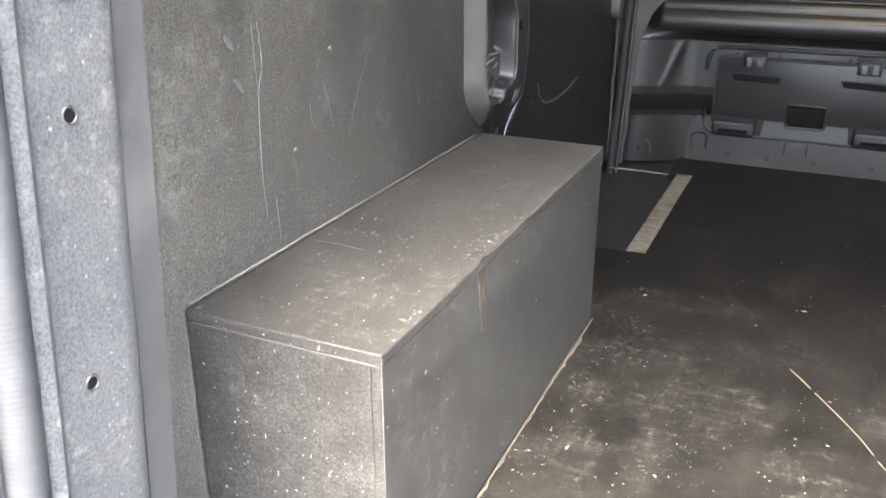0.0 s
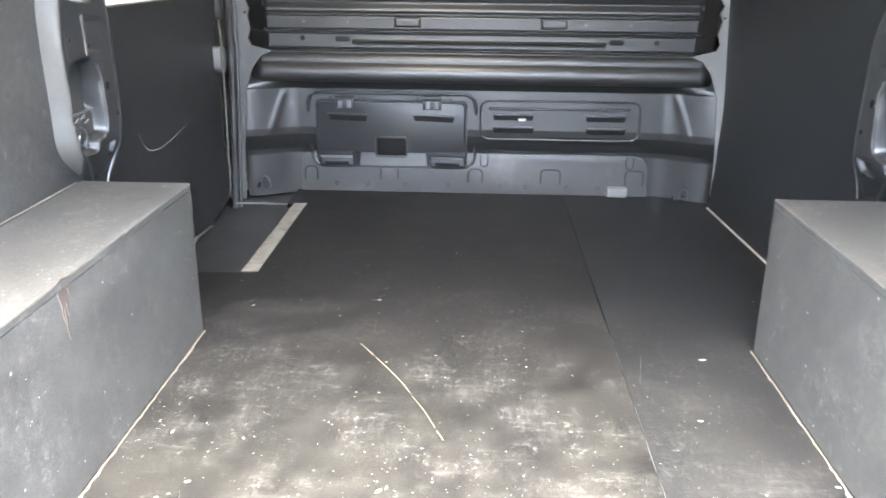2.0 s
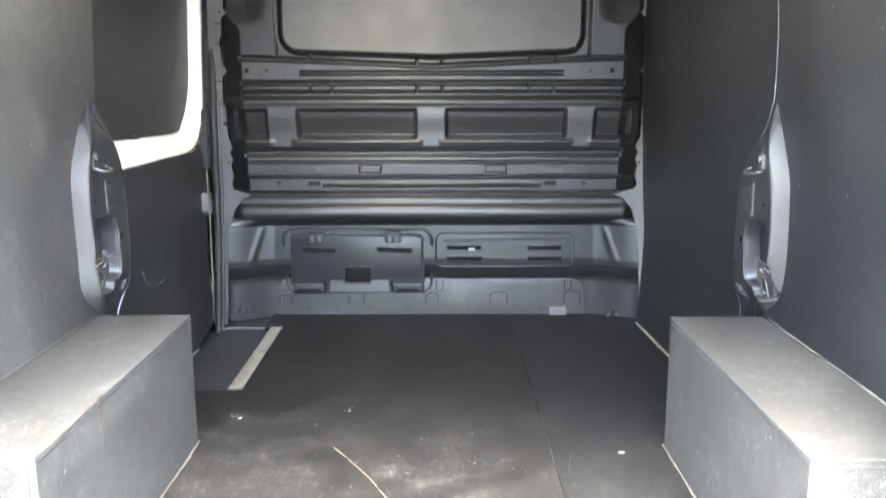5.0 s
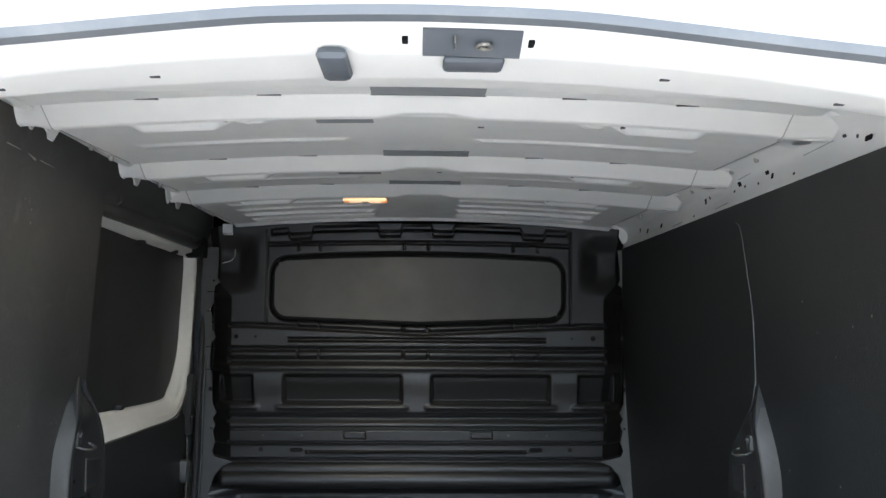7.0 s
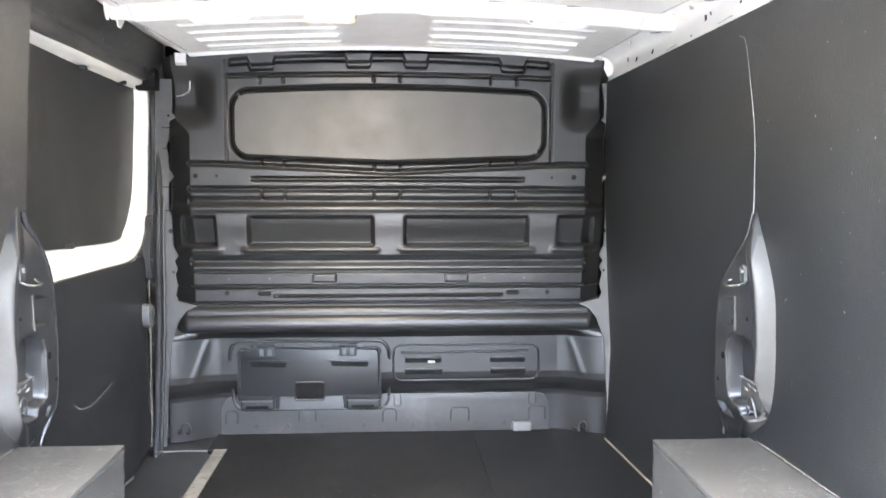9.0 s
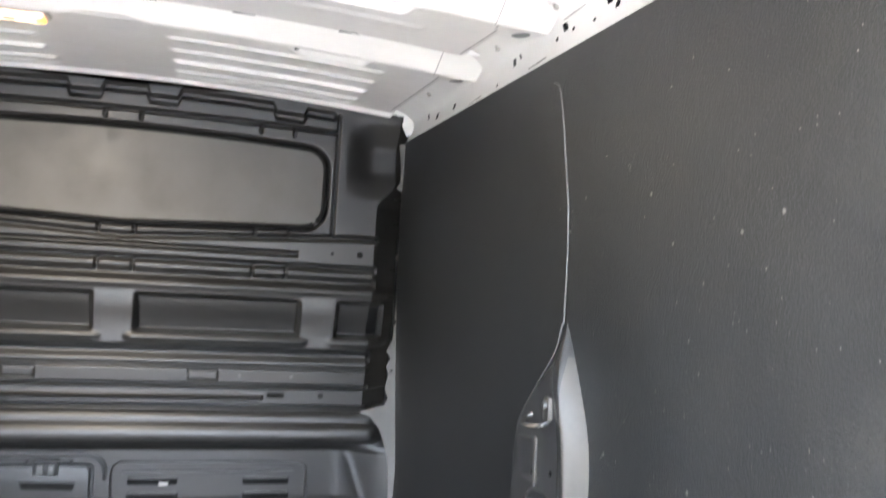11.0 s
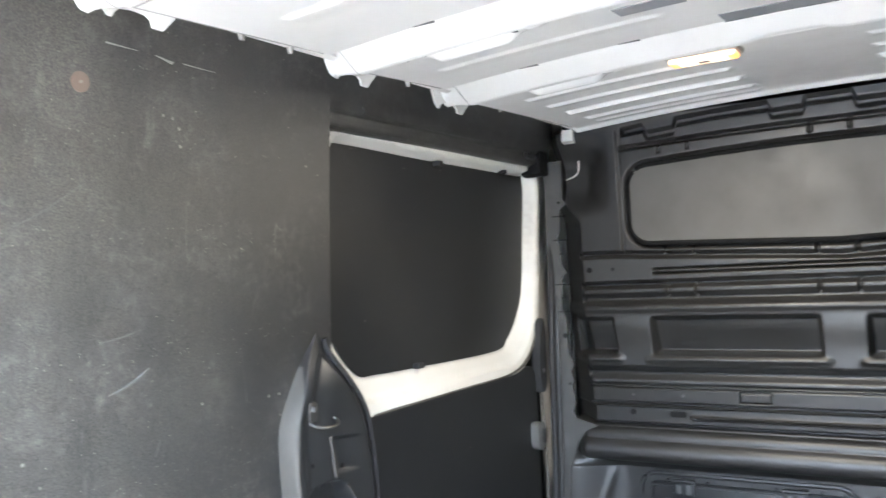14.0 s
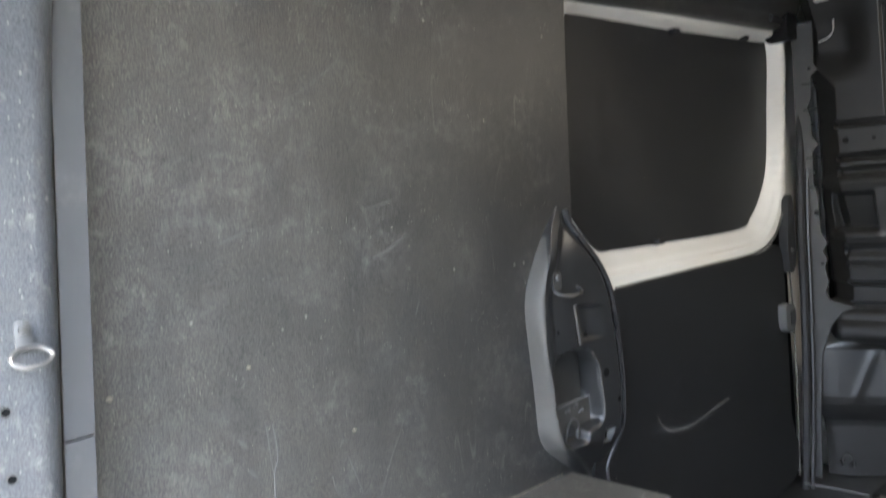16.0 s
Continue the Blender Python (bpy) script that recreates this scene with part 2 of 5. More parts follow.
M_RUST = paint_material("rust_brown", (0.066, 0.050, 0.040), 0.8, 0.9, dirtcol=(0.035, 0.03, 0.026), stain_size=60.0)
M_GROUND = paint_material("pale_concrete", (0.30, 0.293, 0.28), 0.9, 0.5, grain=60, dirtcol=(0.2, 0.19, 0.18))
M_LAMP, _t, _b = material("amber_lamp_lens")
_b.inputs["Base Color"].default_value = (0.7, 0.42, 0.18, 1)
_b.inputs["Emission Color"].default_value = (1.0, 0.60, 0.36, 1)
_b.inputs["Emission Strength"].default_value = 0.09

M_AMBER, _t, _b = material("amber_lamp_rim")
_b.inputs["Base Color"].default_value = (0.7, 0.3, 0.08, 1)
_b.inputs["Emission Color"].default_value = (1.0, 0.36, 0.10, 1)
_b.inputs["Emission Strength"].default_value = 0.05

# ---------------------------------------------------------------- mesh helpers


def mesh_object(name, verts, faces, mat, parent=None, label="", smooth=True, angle=35):
    me = bpy.data.meshes.new(name)
    me.from_pydata([tuple(map(float, v)) for v in verts], [], [tuple(map(int, f)) for f in faces])
    me.materials.append(mat)
    me.update()
    if smooth:
        me.shade_smooth()
        me.set_sharp_from_angle(angle=radians(angle))
    ob = new(name, me)
    ob.parent = parent
    if label:
        ob["label"] = label
    return ob


def part(name, bm, mat, parent=None, label="", smooth=True, angle=35):
    bmesh.ops.recalc_face_normals(bm, faces=bm.faces)
    me = bpy.data.meshes.new(name)
    bm.to_mesh(me)
    bm.free()
    for m in (mat if isinstance(mat, list) else [mat]):
        me.materials.append(m)
    if smooth:
        me.shade_smooth()
        me.set_sharp_from_angle(angle=radians(angle))
    ob = new(name, me)
    ob.parent = parent
    if label:
        ob["label"] = label
    return ob


def add_box(bm, x0, x1, y0, y1, z0, z1, bevel=0.0, seg=2):
    made = bmesh.ops.create_cube(bm, size=1, matrix=Matrix.LocRotScale(((x0 + x1) / 2, (y0 + y1) / 2, (z0 + z1) / 2), None, (x1 - x0, y1 - y0, z1 - z0)))
    if bevel:
        edges = list({e for v in made["verts"] for e in v.link_edges})
        bmesh.ops.bevel(bm, geom=edges, offset=bevel, segments=seg, affect="EDGES", profile=0.5)
    return bm


def box(x0, x1, y0, y1, z0, z1, bevel=0.003, seg=2):
    return add_box(bmesh.new(), x0, x1, y0, y1, z0, z1, bevel, seg)


def add_prism(bm, outline, axis, a, b, bevel=0.0):
    """A flat outline of (u, v) pairs, pushed along an axis from a to b. u, v are the other two axes in order."""
    def at(u, v, w):
        return {"x": (w, u, v), "y": (u, w, v), "z": (u, v, w)}[axis]
    lo = [bm.verts.new(at(u, v, a)) for u, v in outline]
    hi = [bm.verts.new(at(u, v, b)) for u, v in outline]
    n = len(outline)
    faces = [bm.faces.new(lo[::-1]), bm.faces.new(hi)]
    for i in range(n):
        faces.append(bm.faces.new((lo[i], lo[(i + 1) % n], hi[(i + 1) % n], hi[i])))
    if bevel:
        rim = [e for e in faces[1].edges]
        bmesh.ops.bevel(bm, geom=rim, offset=bevel, segments=2, affect="EDGES", profile=0.5)
    return bm


def prism(outline, axis, a, b, bevel=0.0):
    return add_prism(bmesh.new(), outline, axis, a, b, bevel)


def round_rect(u0, u1, v0, v1, r, n=6):
    out = []
    for cu, cv, s in ((u1 - r, v1 - r, 0), (u0 + r, v1 - r, 90), (u0 + r, v0 + r, 180), (u1 - r, v0 + r, 270)):
        for i in range(n + 1):
            a = radians(s + 90 * i / n)
            out.append((cu + r * math.cos(a), cv + r * math.sin(a)))
    return out


def circle(cu, cv, r, n=16):
    return [(cu + r * math.cos(2 * math.pi * i / n), cv + r * math.sin(2 * math.pi * i / n)) for i in range(n)]


def add_tube(bm, points, radius, n=8, flat=1.0, closed=False):
    pts = [Vector(p) for p in points]
    rings = []
    for i, p in enumerate(pts):
        a = pts[(i - 1) % len(pts)] if closed or i else p
        b = pts[(i + 1) % len(pts)] if closed or i < len(pts) - 1 else p
        d = (b - a).normalized()
        up = Vector((1, 0, 0)) if abs(d.x) < 0.8 else Vector((0, 0, 1))
        s = d.cross(up).normalized()
        u = s.cross(d).normalized()
        rings.append([bm.verts.new(p + s * radius * math.cos(k * 2 * math.pi / n) + u * radius * flat * math.sin(k * 2 * math.pi / n)) for k in range(n)])
    pairs = list(zip(rings, rings[1:])) + ([(rings[-1], rings[0])] if closed else [])
    for r, q in pairs:
        for k in range(n):
            bm.faces.new((r[k], r[(k + 1) % n], q[(k + 1) % n], q[k]))
    if not closed:
        bm.faces.new(rings[0][::-1]), bm.faces.new(rings[-1])
    return bm


def curve_points(knots, n=6):
    """A smooth line through knots (Catmull-Rom)."""
    k = [Vector(p) for p in knots]
    k = [2 * k[0] - k[1]] + k + [2 * k[-1] - k[-2]]
    out = []
    for a, b, c, d in zip(k, k[1:], k[2:], k[3:]):
        for i in range(n):
            t = i / n
            out.append(0.5 * (2 * b + (c - a) * t + (2 * a - 5 * b + 4 * c - d) * t * t + (3 * b - a - 3 * c + d) * t ** 3))
    return out + [k[-2]]


def tube(knots, radius, n=8, flat=1.0, steps=6):
    return add_tube(bmesh.new(), curve_points(knots, steps), radius, n, flat)


def sheet(us, vs, fn, flip=False):
    """Vertices and faces of a surface over two number rows; fn gives arrays x, y, z."""
    U, V = np.meshgrid(us, vs, indexing="ij")
    x, y, z = fn(U, V)
    verts = np.stack([np.broadcast_to(a, U.shape).ravel() for a in (x, y, z)], 1)
    nu, nv = len(us), len(vs)
    i = (np.arange(nu - 1)[:, None] * nv + np.arange(nv - 1)[None, :]).ravel()
    q = np.stack([i, i + nv, i + nv + 1, i + 1], 1)
    return verts, q[:, ::-1] if flip else q


def smooth_step(a, b, v):
    t = np.clip((v - a) / (b - a), 0, 1)
    return t * t * (3 - 2 * t)


def bandf(v, lo, hi, soft):
    return smooth_step(lo - soft, lo + soft, v) * (1 - smooth_step(hi - soft, hi + soft, v))


def inside_distance(U, V, outline):
    """Signed distance of points to a closed outline, inside positive."""
    p = np.array(outline)
    q = np.roll(p, -1, 0)
    best = np.full(U.shape, 9.0)
    wind = np.zeros(U.shape, bool)
    for (ax, ay), (bx, by) in zip(p, q):
        dx, dy = bx - ax, by - ay
        t = np.clip(((U - ax) * dx + (V - ay) * dy) / (dx * dx + dy * dy + 1e-12), 0, 1)
        best = np.minimum(best, np.hypot(U - ax - t * dx, V - ay - t * dy))
        cross = (ay > V) != (by > V)
        with np.errstate(divide="ignore", invalid="ignore"):
            wind ^= cross & (U < (bx - ax) * (V - ay) / (by - ay + 1e-12) + ax)
    return np.where(wind, best, -best)


def smooth_outline(knots, n=6):
    k = [Vector((*p, 0)) for p in knots]
    out = []
    m = len(k)
    for i in range(m):
        a, b, c, d = k[i - 1], k[i], k[(i + 1) % m], k[(i + 2) % m]
        for j in range(n):
            t = j / n
            v = 0.5 * (2 * b + (c - a) * t + (2 * a - 5 * b + 4 * c - d) * t * t + (3 * b - a - 3 * c + d) * t ** 3)
            out.append((v.x, v.y))
    return out


# ---------------------------------------------------------------- the van's shell
def wall_x(y, z, side=1):
    """Half width of the lined load bay."""
    heights = [-0.2, 0.0, 0.33, 0.6, 0.85, 1.10, 1.27, 1.38]
    if side < 0:
        return np.interp(z, heights, [0.82, 0.82, 0.817, 0.811, 0.800, 0.788, 0.777, 0.762]) + 0.0 * y
    base = np.interp(z, heights, [0.82, 0.82, 0.817, 0.790, 0.768, 0.757, 0.752, 0.73])
    return base - np.clip((y - 1.2) / 1.06, 0, 1.2) * 0.050 * np.clip(1 - z / 1.27, 0, 1)


def lining(name, side, y0, y1, z0, z1, mat, thick=0.012):
    ys, zs = np.linspace(y0, y1, 40), np.linspace(z0, z1, 40)
    v1, f1 = sheet(ys, zs, lambda y, z: (side * wall_x(y, z, side), y, z))
    v2, _ = sheet(ys, zs, lambda y, z: (side * (wall_x(y, z, side) + thick), y, z))
    n = len(v1)
    faces = [tuple(f) for f in f1] + [tuple(n + i for i in f[::-1]) for f in f1]
    rim = list(range(0, 40)) + [40 * i + 39 for i in range(1, 40)] + [39 * 40 + i for i in range(38, -1, -1)] + [40 * i for i in range(38, 0, -1)]
    for a, b in zip(rim, rim[1:] + rim[:1]):
        faces.append((a, b, n + b, n + a))
    bm = bmesh.new()
    vs = [bm.verts.new(v) for v in np.concatenate([v1, v2])]
    for f in faces:
        bm.faces.new([vs[i] for i in f])
    return part(name, bm, mat)


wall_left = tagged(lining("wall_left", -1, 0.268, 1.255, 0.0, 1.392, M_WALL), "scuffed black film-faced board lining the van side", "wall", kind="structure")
wall_right = tagged(lining("wall_right", 1, 0.268, 2.262, 0.0, 1.268, M_WALL_DARK), "scuffed black film-faced board lining the van side", "wall", kind="structure")

# floor with the step well of the sliding door cut out of it
floor_outline = [(-0.832, 0.11), (0.832, 0.11), (0.832, 2.42), (-0.63, 2.42), (-0.63, 2.215), (-0.595, 2.205), (-0.595, 1.565), (-0.832, 1.555)]
floor = tagged(new("floor"), "dusty scratched black board floor of a van", "floor", kind="structure")
floor_outline = [(min(x, 0.2985), y) for x, y in floor_outline]
part("floor_board", prism(floor_outline, "z", -0.015, 0.0), M_FLOOR, floor, "dusty scratched wide board")
part("floor_board", prism([(0.3005, 0.11), (0.832, 0.11), (0.832, 2.42), (0.3005, 2.42)], "z", -0.015, -0.0006), M_FLOORSIDE, floor, "cleaner narrow board")
part("seam_bed", box(0.26, 0.34, 0.12, 2.41, -0.03, -0.0155, 0), M_HOLE, floor)
step = tagged(part("step_well", prism([(-0.86, 1.53), (-0.56, 1.53), (-0.56, 2.42), (-0.86, 2.42)], "z", -0.030, -0.016), M_STEP), "dark sunken step inside the sliding door", "step", kind="structure")
# plain outer skin that closes the van
shell_bits = [
    ("roof_skin", (-0.95, 0.95, 0.06, 2.75, 1.425, 1.44)), ("side_skin_left", (-0.96, -0.945, 0.06, 2.75, -0.35, 1.44)),
    ("side_skin_right", (0.945, 0.96, 0.06, 2.75, -0.35, 1.44)), ("cab_wall", (-0.96, 0.96, 2.75, 2.765, -0.35, 1.44)),
    ("underbody", (-0.96, 0.96, 0.06, 2.75, -0.365, -0.13)), ("chassis", (-0.88, 0.88, 0.45, 2.75, -0.549, -0.366)),
    ("rear_skin_left", (-0.95, -0.70, 0.062, 0.075, -0.35, 1.43)), ("rear_skin_right", (0.70, 0.95, 0.062, 0.075, -0.35, 1.43)),
    ]
shell = tagged(new("van_shell"), "white painted steel shell of a panel van", "van body", kind="structure")
for nm, b in shell_bits:
    part(nm, box(*b, bevel=0), M_WHITE, shell)
arch_low = [(x, float(np.interp(abs(x), [0.0, 0.08, 0.16, 0.24, 0.33, 0.42, 0.50, 0.58, 0.67], [1.322, 1.321, 1.318, 1.311, 1.301, 1.291, 1.283, 1.271, 1.250]))) for x in np.linspace(-0.67, 0.67, 27)]
part("rear_skin_top", prism(arch_low + [(0.675, 1.43), (-0.675, 1.43)], "y", 0.066, 0.079), M_WHITE, shell)
ground = tagged(part("ground", box(-200, 200, -200, 200, -0.66, -0.55, 0), M_GROUND), "pale worn concrete yard behind the van", "ground", kind="structure")

# unseen wall, added only to keep low sky light off the bulkhead
M_BLOCKER = paint_material("pale_blocker", (0.34, 0.33, 0.31), 0.9, 0.6, grain=40, dirtcol=(0.2, 0.19, 0.175), stain_size=1.5)
tagged(part("low_sky_blocker", box(-14, 14, -8.3, -8.0, -0.56, 2.1, 0.02), M_BLOCKER), "unseen pale wall added behind the van to cut low sky light", "wall", kind="structure")

# ---------------------------------------------------------------- ceiling
SLITS, FRONTS = (0.622, 1.131, 1.515), (0.692, 1.203, 1.602)
EDGE_L, EDGE_R = -0.716, 0.757


def roof_z(x, y):
    knots = [(0.085, 1.309), (0.14, 1.288), (0.24, 1.289), (0.33, 1.304), (0.40, 1.345), (0.47, 1.368)]
    for a, b in zip(SLITS, FRONTS):
        knots += [(a - 0.003, 1.376), (a + 0.003, 1.388), (b - 0.012, 1.352), (b, 1.350), (b + 0.014, 1.362)]
    knots += [(2.214, 1.374), (2.220, 1.372), (2.227, 1.363), (2.26, 1.361)]
    # the rear header reaches further in at its middle than at its ends
    v = y + 0.10 * smooth_step(0.30, 0.66, np.abs(x)) * bandf(y, 0.27, 0.52, 0.07)
    z = np.interp(v, [k[0] for k in knots], [k[1] for k in knots])
    crown = np.interp(v, [0.085, 0.2, 0.45, 2.3], [0.17, 0.14, 0.066, 0.066])
    z = z - crown * x * x
    for s, f in zip(SLITS, FRONTS):
        z = z + 0.008 * bandf(x, -0.05, 0.075, 0.03) * bandf(y, s + 0.02, f + 0.02, 0.01)
        for c in (-0.44, 0.46):
            z = z - 0.017 * bandf(x, c - 0.085, c + 0.075, 0.020) * smooth_step(f + 0.010, f + 0.046, y) * (1 - smooth_step(f + 0.047, f + 0.060, y))
            k = c + (0.115 if c < 0 else -0.125)
            z = z - 0.006 * bandf(x, k - 0.016, k + 0.016, 0.010) * bandf(y, f + 0.022, f + 0.040, 0.008)
    for c in (-0.31, 0.33):
        z = z - 0.007 * bandf(x, c - 0.02, c + 0.02, 0.01) * bandf(y, 0.73, 0.755, 0.006)
    # beyond the rails the skin rises out of sight, while the bows run on to them
    # and narrow on their way to the left one
    slim = 0.050 * smooth_step(0.630, 0.712, -x)
    bow = sum(smooth_step(s - 0.016 + 0.7 * slim, s - 0.008 + 1.3 * slim, y) * (1 - smooth_step(f, f + 0.008, y)) for s, f in zip(SLITS, FRONTS))
    reach = np.where(x > 0, smooth_step(0.67, 0.75, x), smooth_step(0.640, 0.705, -x))
    z = z + np.where(x > 0, 0.008, 0.012) * reach * bow + 0.05 * (1 - bow) * np.where(x > 0, smooth_step(0.695, 0.73, x), smooth_step(0.665, 0.70, -x)) * smooth_step(0.30, 0.40, y)
    wide = bandf(x, -0.58, -0.155, 0.006) + bandf(x, 0.125, 0.58, 0.006)
    for c, w in ((0.93, 0.014), (1.36, 0.010), (1.73, 0.011), (1.85, 0.012), (1.975, 0.02), (2.10, 0.014), (2.17, 0.009)):
        z = z - (0.33 if c < 1.5 else 0.50) * w * wide * smooth_step(c - w, c - w + 0.007, y) * (1 - smooth_step(c - w + 0.01, c + 0.05, y))
    return z


def in_ceiling(x, y):
    return float(roof_z(np.array(x), np.array(y)))


xs = np.linspace(EDGE_L, EDGE_R, 250)
ys = np.concatenate([np.linspace(0.085, 0.60, 64), np.linspace(0.604, 0.77, 64), np.linspace(0.775, 1.11, 80), np.linspace(1.113, 1.28, 64), np.linspace(1.285, 1.495, 36),
                     np.linspace(1.498, 1.68, 70), np.linspace(1.684, 2.20, 165), np.linspace(2.203, 2.232, 16)])
v, f = sheet(xs, ys, lambda x, y: (x, y, roof_z(x, y)), flip=True)
ceiling = tagged(mesh_object("ceiling", v, f, M_WHITE, angle=50), "bare white painted steel roof with pressed cross bows", "ceiling", kind="structure")

# slits, slots and bolt holes of the roof pressings, each a dark pressed-in piece
bm = bmesh.new()


def ceiling_slot(x, y, w, d, deep=0.004):
    z = in_ceiling(x, y)
    add_box(bm, x - w / 2, x + w / 2, y - d / 2, y + d / 2, z - 0.0012, z + deep)


for s, f in zip(SLITS, FRONTS):
    for k in range(8):
        ceiling_slot(-0.0725 + 0.025 * k, s - 0.003 - 0.001 * (k in (3, 4)), 0.0252, 0.005)
    for x in (-0.47, -0.26, 0.27, 0.47):
        ceiling_slot(x, s - 0.006, 0.042, 0.0045)
    for k in range(60):
        x = -0.6 + 1.2 * k / 59
        if not -0.09 < x < 0.12:
            ceiling_slot(x, s - 0.001, 0.0195, 0.0018, 0.002)
    for x, w in ((-0.54, 0.012), (0.55, 0.014), (0.60, 0.02), (-0.585, 0.02), (0.38, 0.008), (-0.36, 0.008)):
        ceiling_slot(x, f + 0.03, w, 0.007)
for x, y in ((-0.32, 0.2), (0.3, 0.19), (-0.5, 0.19), (0.52, 0.2), (0.12, 0.8), (0.05, 1.28)):
    ceiling_slot(x, y, 0.012, 0.006)
part("slot", bm, M_SLIT, ceiling)


def roof_slab(name, x0, x1, y0, y1, off, mat, parent, label="", thick=0.003):
    """A thin plate that follows the pressed roof a little below it."""
    us, vs = np.linspace(x0, x1, 24), np.linspace(y0, y1, 12)
    v1, f1 = sheet(us, vs, lambda x, y: (x, y, roof_z(x, y) - off), flip=True)
    v2, _ = sheet(us, vs, lambda x, y: (x, y, roof_z(x, y) - off + thick))
    n = len(v1)
    faces = [tuple(q) for q in f1] + [tuple(n + i for i in q[::-1]) for q in f1]
    rim = list(range(12)) + [12 * i + 11 for i in range(1, 24)] + [23 * 12 + i for i in range(10, -1, -1)] + [12 * i for i in range(22, 0, -1)]
    faces += [(a, n + a, n + b, b) for a, b in zip(rim, rim[1:] + rim[:1])]
    return mesh_object(name, np.concatenate([v1, v2]), faces, mat, parent, label, smooth=False)


for y0, y1 in ((FRONTS[0] + 0.03, SLITS[1] - 0.02), (FRONTS[1] + 0.03, SLITS[2] - 0.02), (FRONTS[2] + 0.03, 2.18)):
    for x in (-0.668, 0.688):
        roof_slab("seam", x, x + 0.0022, y0, y1, 0.0008, M_SEAM, ceiling, thick=0.002)
    for x0, x1 in ((-0.666, -0.55), (0.58, 0.688)):
        roof_slab("seam", x0, x1, y0, y0 + 0.003, 0.0008, M_SEAM, ceiling, thick=0.002)
for a, b in zip(SLITS, FRONTS):
    for x in (-0.658, 0.662):
        roof_slab("seam", x, x + 0.0022, a + 0.006, b + 0.004, 0.0008, M_SEAM, ceiling, thick=0.002)
roof_slab("foam_pocket", -0.195, -0.088, 0.728, 0.768, 0.0015, M_POCKET, ceiling, "slate grey foam pad")
roof_slab("foam_pocket", -0.205, -0.098, 1.262, 1.312, 0.0015, M_POCKET, ceiling, "slate grey foam pad")
for s in SLITS:
    roof_slab("foam_strip", -0.083, 0.113, s - 0.066, s - 0.006, 0.0015, M_POCKET, ceiling, "slate grey foam strip")

# cant rails beside the roof and the turned-down ends of the bows


def rail(name, side, knots, mat):
    """knots: (x, z) profile from the lining's top edge up to the roof."""
    ys = np.linspace(0.13, 2.275, 30)
    us = np.linspace(0, 1, 14)
    px, pz = [k[0] for k in knots], [k[1] for k in knots]
    tt = np.linspace(0, 1, len(knots))
    v, f = sheet(us, ys, lambda u, y: (side * np.interp(u, tt, px), y, np.interp(u, tt, pz)), flip=side < 0)
    return mesh_object(name, v, f, mat)


RAIL_X, RAIL_Z = [0.770, 0.757, 0.766, 0.771, 0.764, 0.740, 0.715, 0.690], [1.235, 1.266, 1.292, 1.314, 1.332, 1.347, 1.356, 1.370]
rail_right = tagged(rail("cant_rail_right", 1, list(zip(RAIL_X, RAIL_Z)), M_WHITE), "white painted roof rail with punched holes", "roof rail", kind="structure")
rail_left = tagged(rail("cant_rail_left", -1, [(0.762, 1.382), (0.742, 1.374), (0.722, 1.3625), (0.705, 1.354), (0.690, 1.348), (0.672, 1.350)], M_WHITE), "white painted roof rail partly hidden by lining", "roof rail", kind="structure")

for s_y, f in zip(SLITS, FRONTS):
    # left: a notched tab hanging under each bow
    lo, k = {0: (0.000, 1.0), 1: (-0.005, 1.05), 2: (-0.012, 1.15)}[SLITS.index(s_y)]
    notch = [(-0.008, 1.374), (0.004, 1.341), (0.012, 1.3310), (0.019, 1.3305), (0.024, 1.338), (0.033, 1.3445), (0.052, 1.3465), (0.074, 1.345), (0.083, 1.339), (0.086, 1.3290), (0.104, 1.3280), (0.150, 1.374)]
    y_end = {0: 0.703, 1: 1.182, 2: 1.530}[SLITS.index(s_y)]
    tab = prism([(y_end + k * u, w + lo) for u, w in notch], "x", -0.712, -0.708)
    part("bow_foot", tab, M_WHITE, ceiling)
    # right: a slanting web with an oval hole between bow and rail
    corners = [Vector((0.757, f - 0.002, 1.318)), Vector((0.752, f + 0.135, 1.334)), Vector((0.700, f + 0.150, 1.348)), Vector((0.672, f - 0.002, 1.321))]
    nrm = (corners[1] - corners[0]).cross(corners[3] - corners[0]).normalized()
    if nrm.z > 0:
        nrm = -nrm
    b = bmesh.new()
    lo, hi = [b.verts.new(c) for c in corners], [b.verts.new(c - nrm * 0.004) for c in corners]
    b.faces.new(lo), b.faces.new(hi[::-1])
    for k in range(4):
        b.faces.new((lo[k], lo[(k + 1) % 4], hi[(k + 1) % 4], hi[k]))
    part("bow_foot", b, M_WHITE, ceiling)
    mid = corners[0] * 0.40 + corners[1] * 0.24 + corners[2] * 0.13 + corners[3] * 0.23 + nrm * 0.0012
    a1 = (corners[1] - corners[0]).normalized()
    a2 = nrm.cross(a1)
    b = bmesh.new()
    b.faces.new([b.verts.new(mid + a1 * 0.030 * math.cos(q) + a2 * (0.013 + 0.003 * math.cos(q)) * math.sin(q)) for q in np.linspace(0, 2 * math.pi, 19)[:-1]])
    part("bow_gap", b, M_POCKET, ceiling)

# punched holes and studs of the right rail, white studs of the left one


def on_rail(z):
    """Half width of the right rail's face at a height, and its lean."""
    x = float(np.interp(z, RAIL_Z[1:5], RAIL_X[1:5]))
    dx = float(np.interp(z + 0.004, RAIL_Z[1:5], RAIL_X[1:5])) - x
    return x, math.atan2(dx, 0.004)


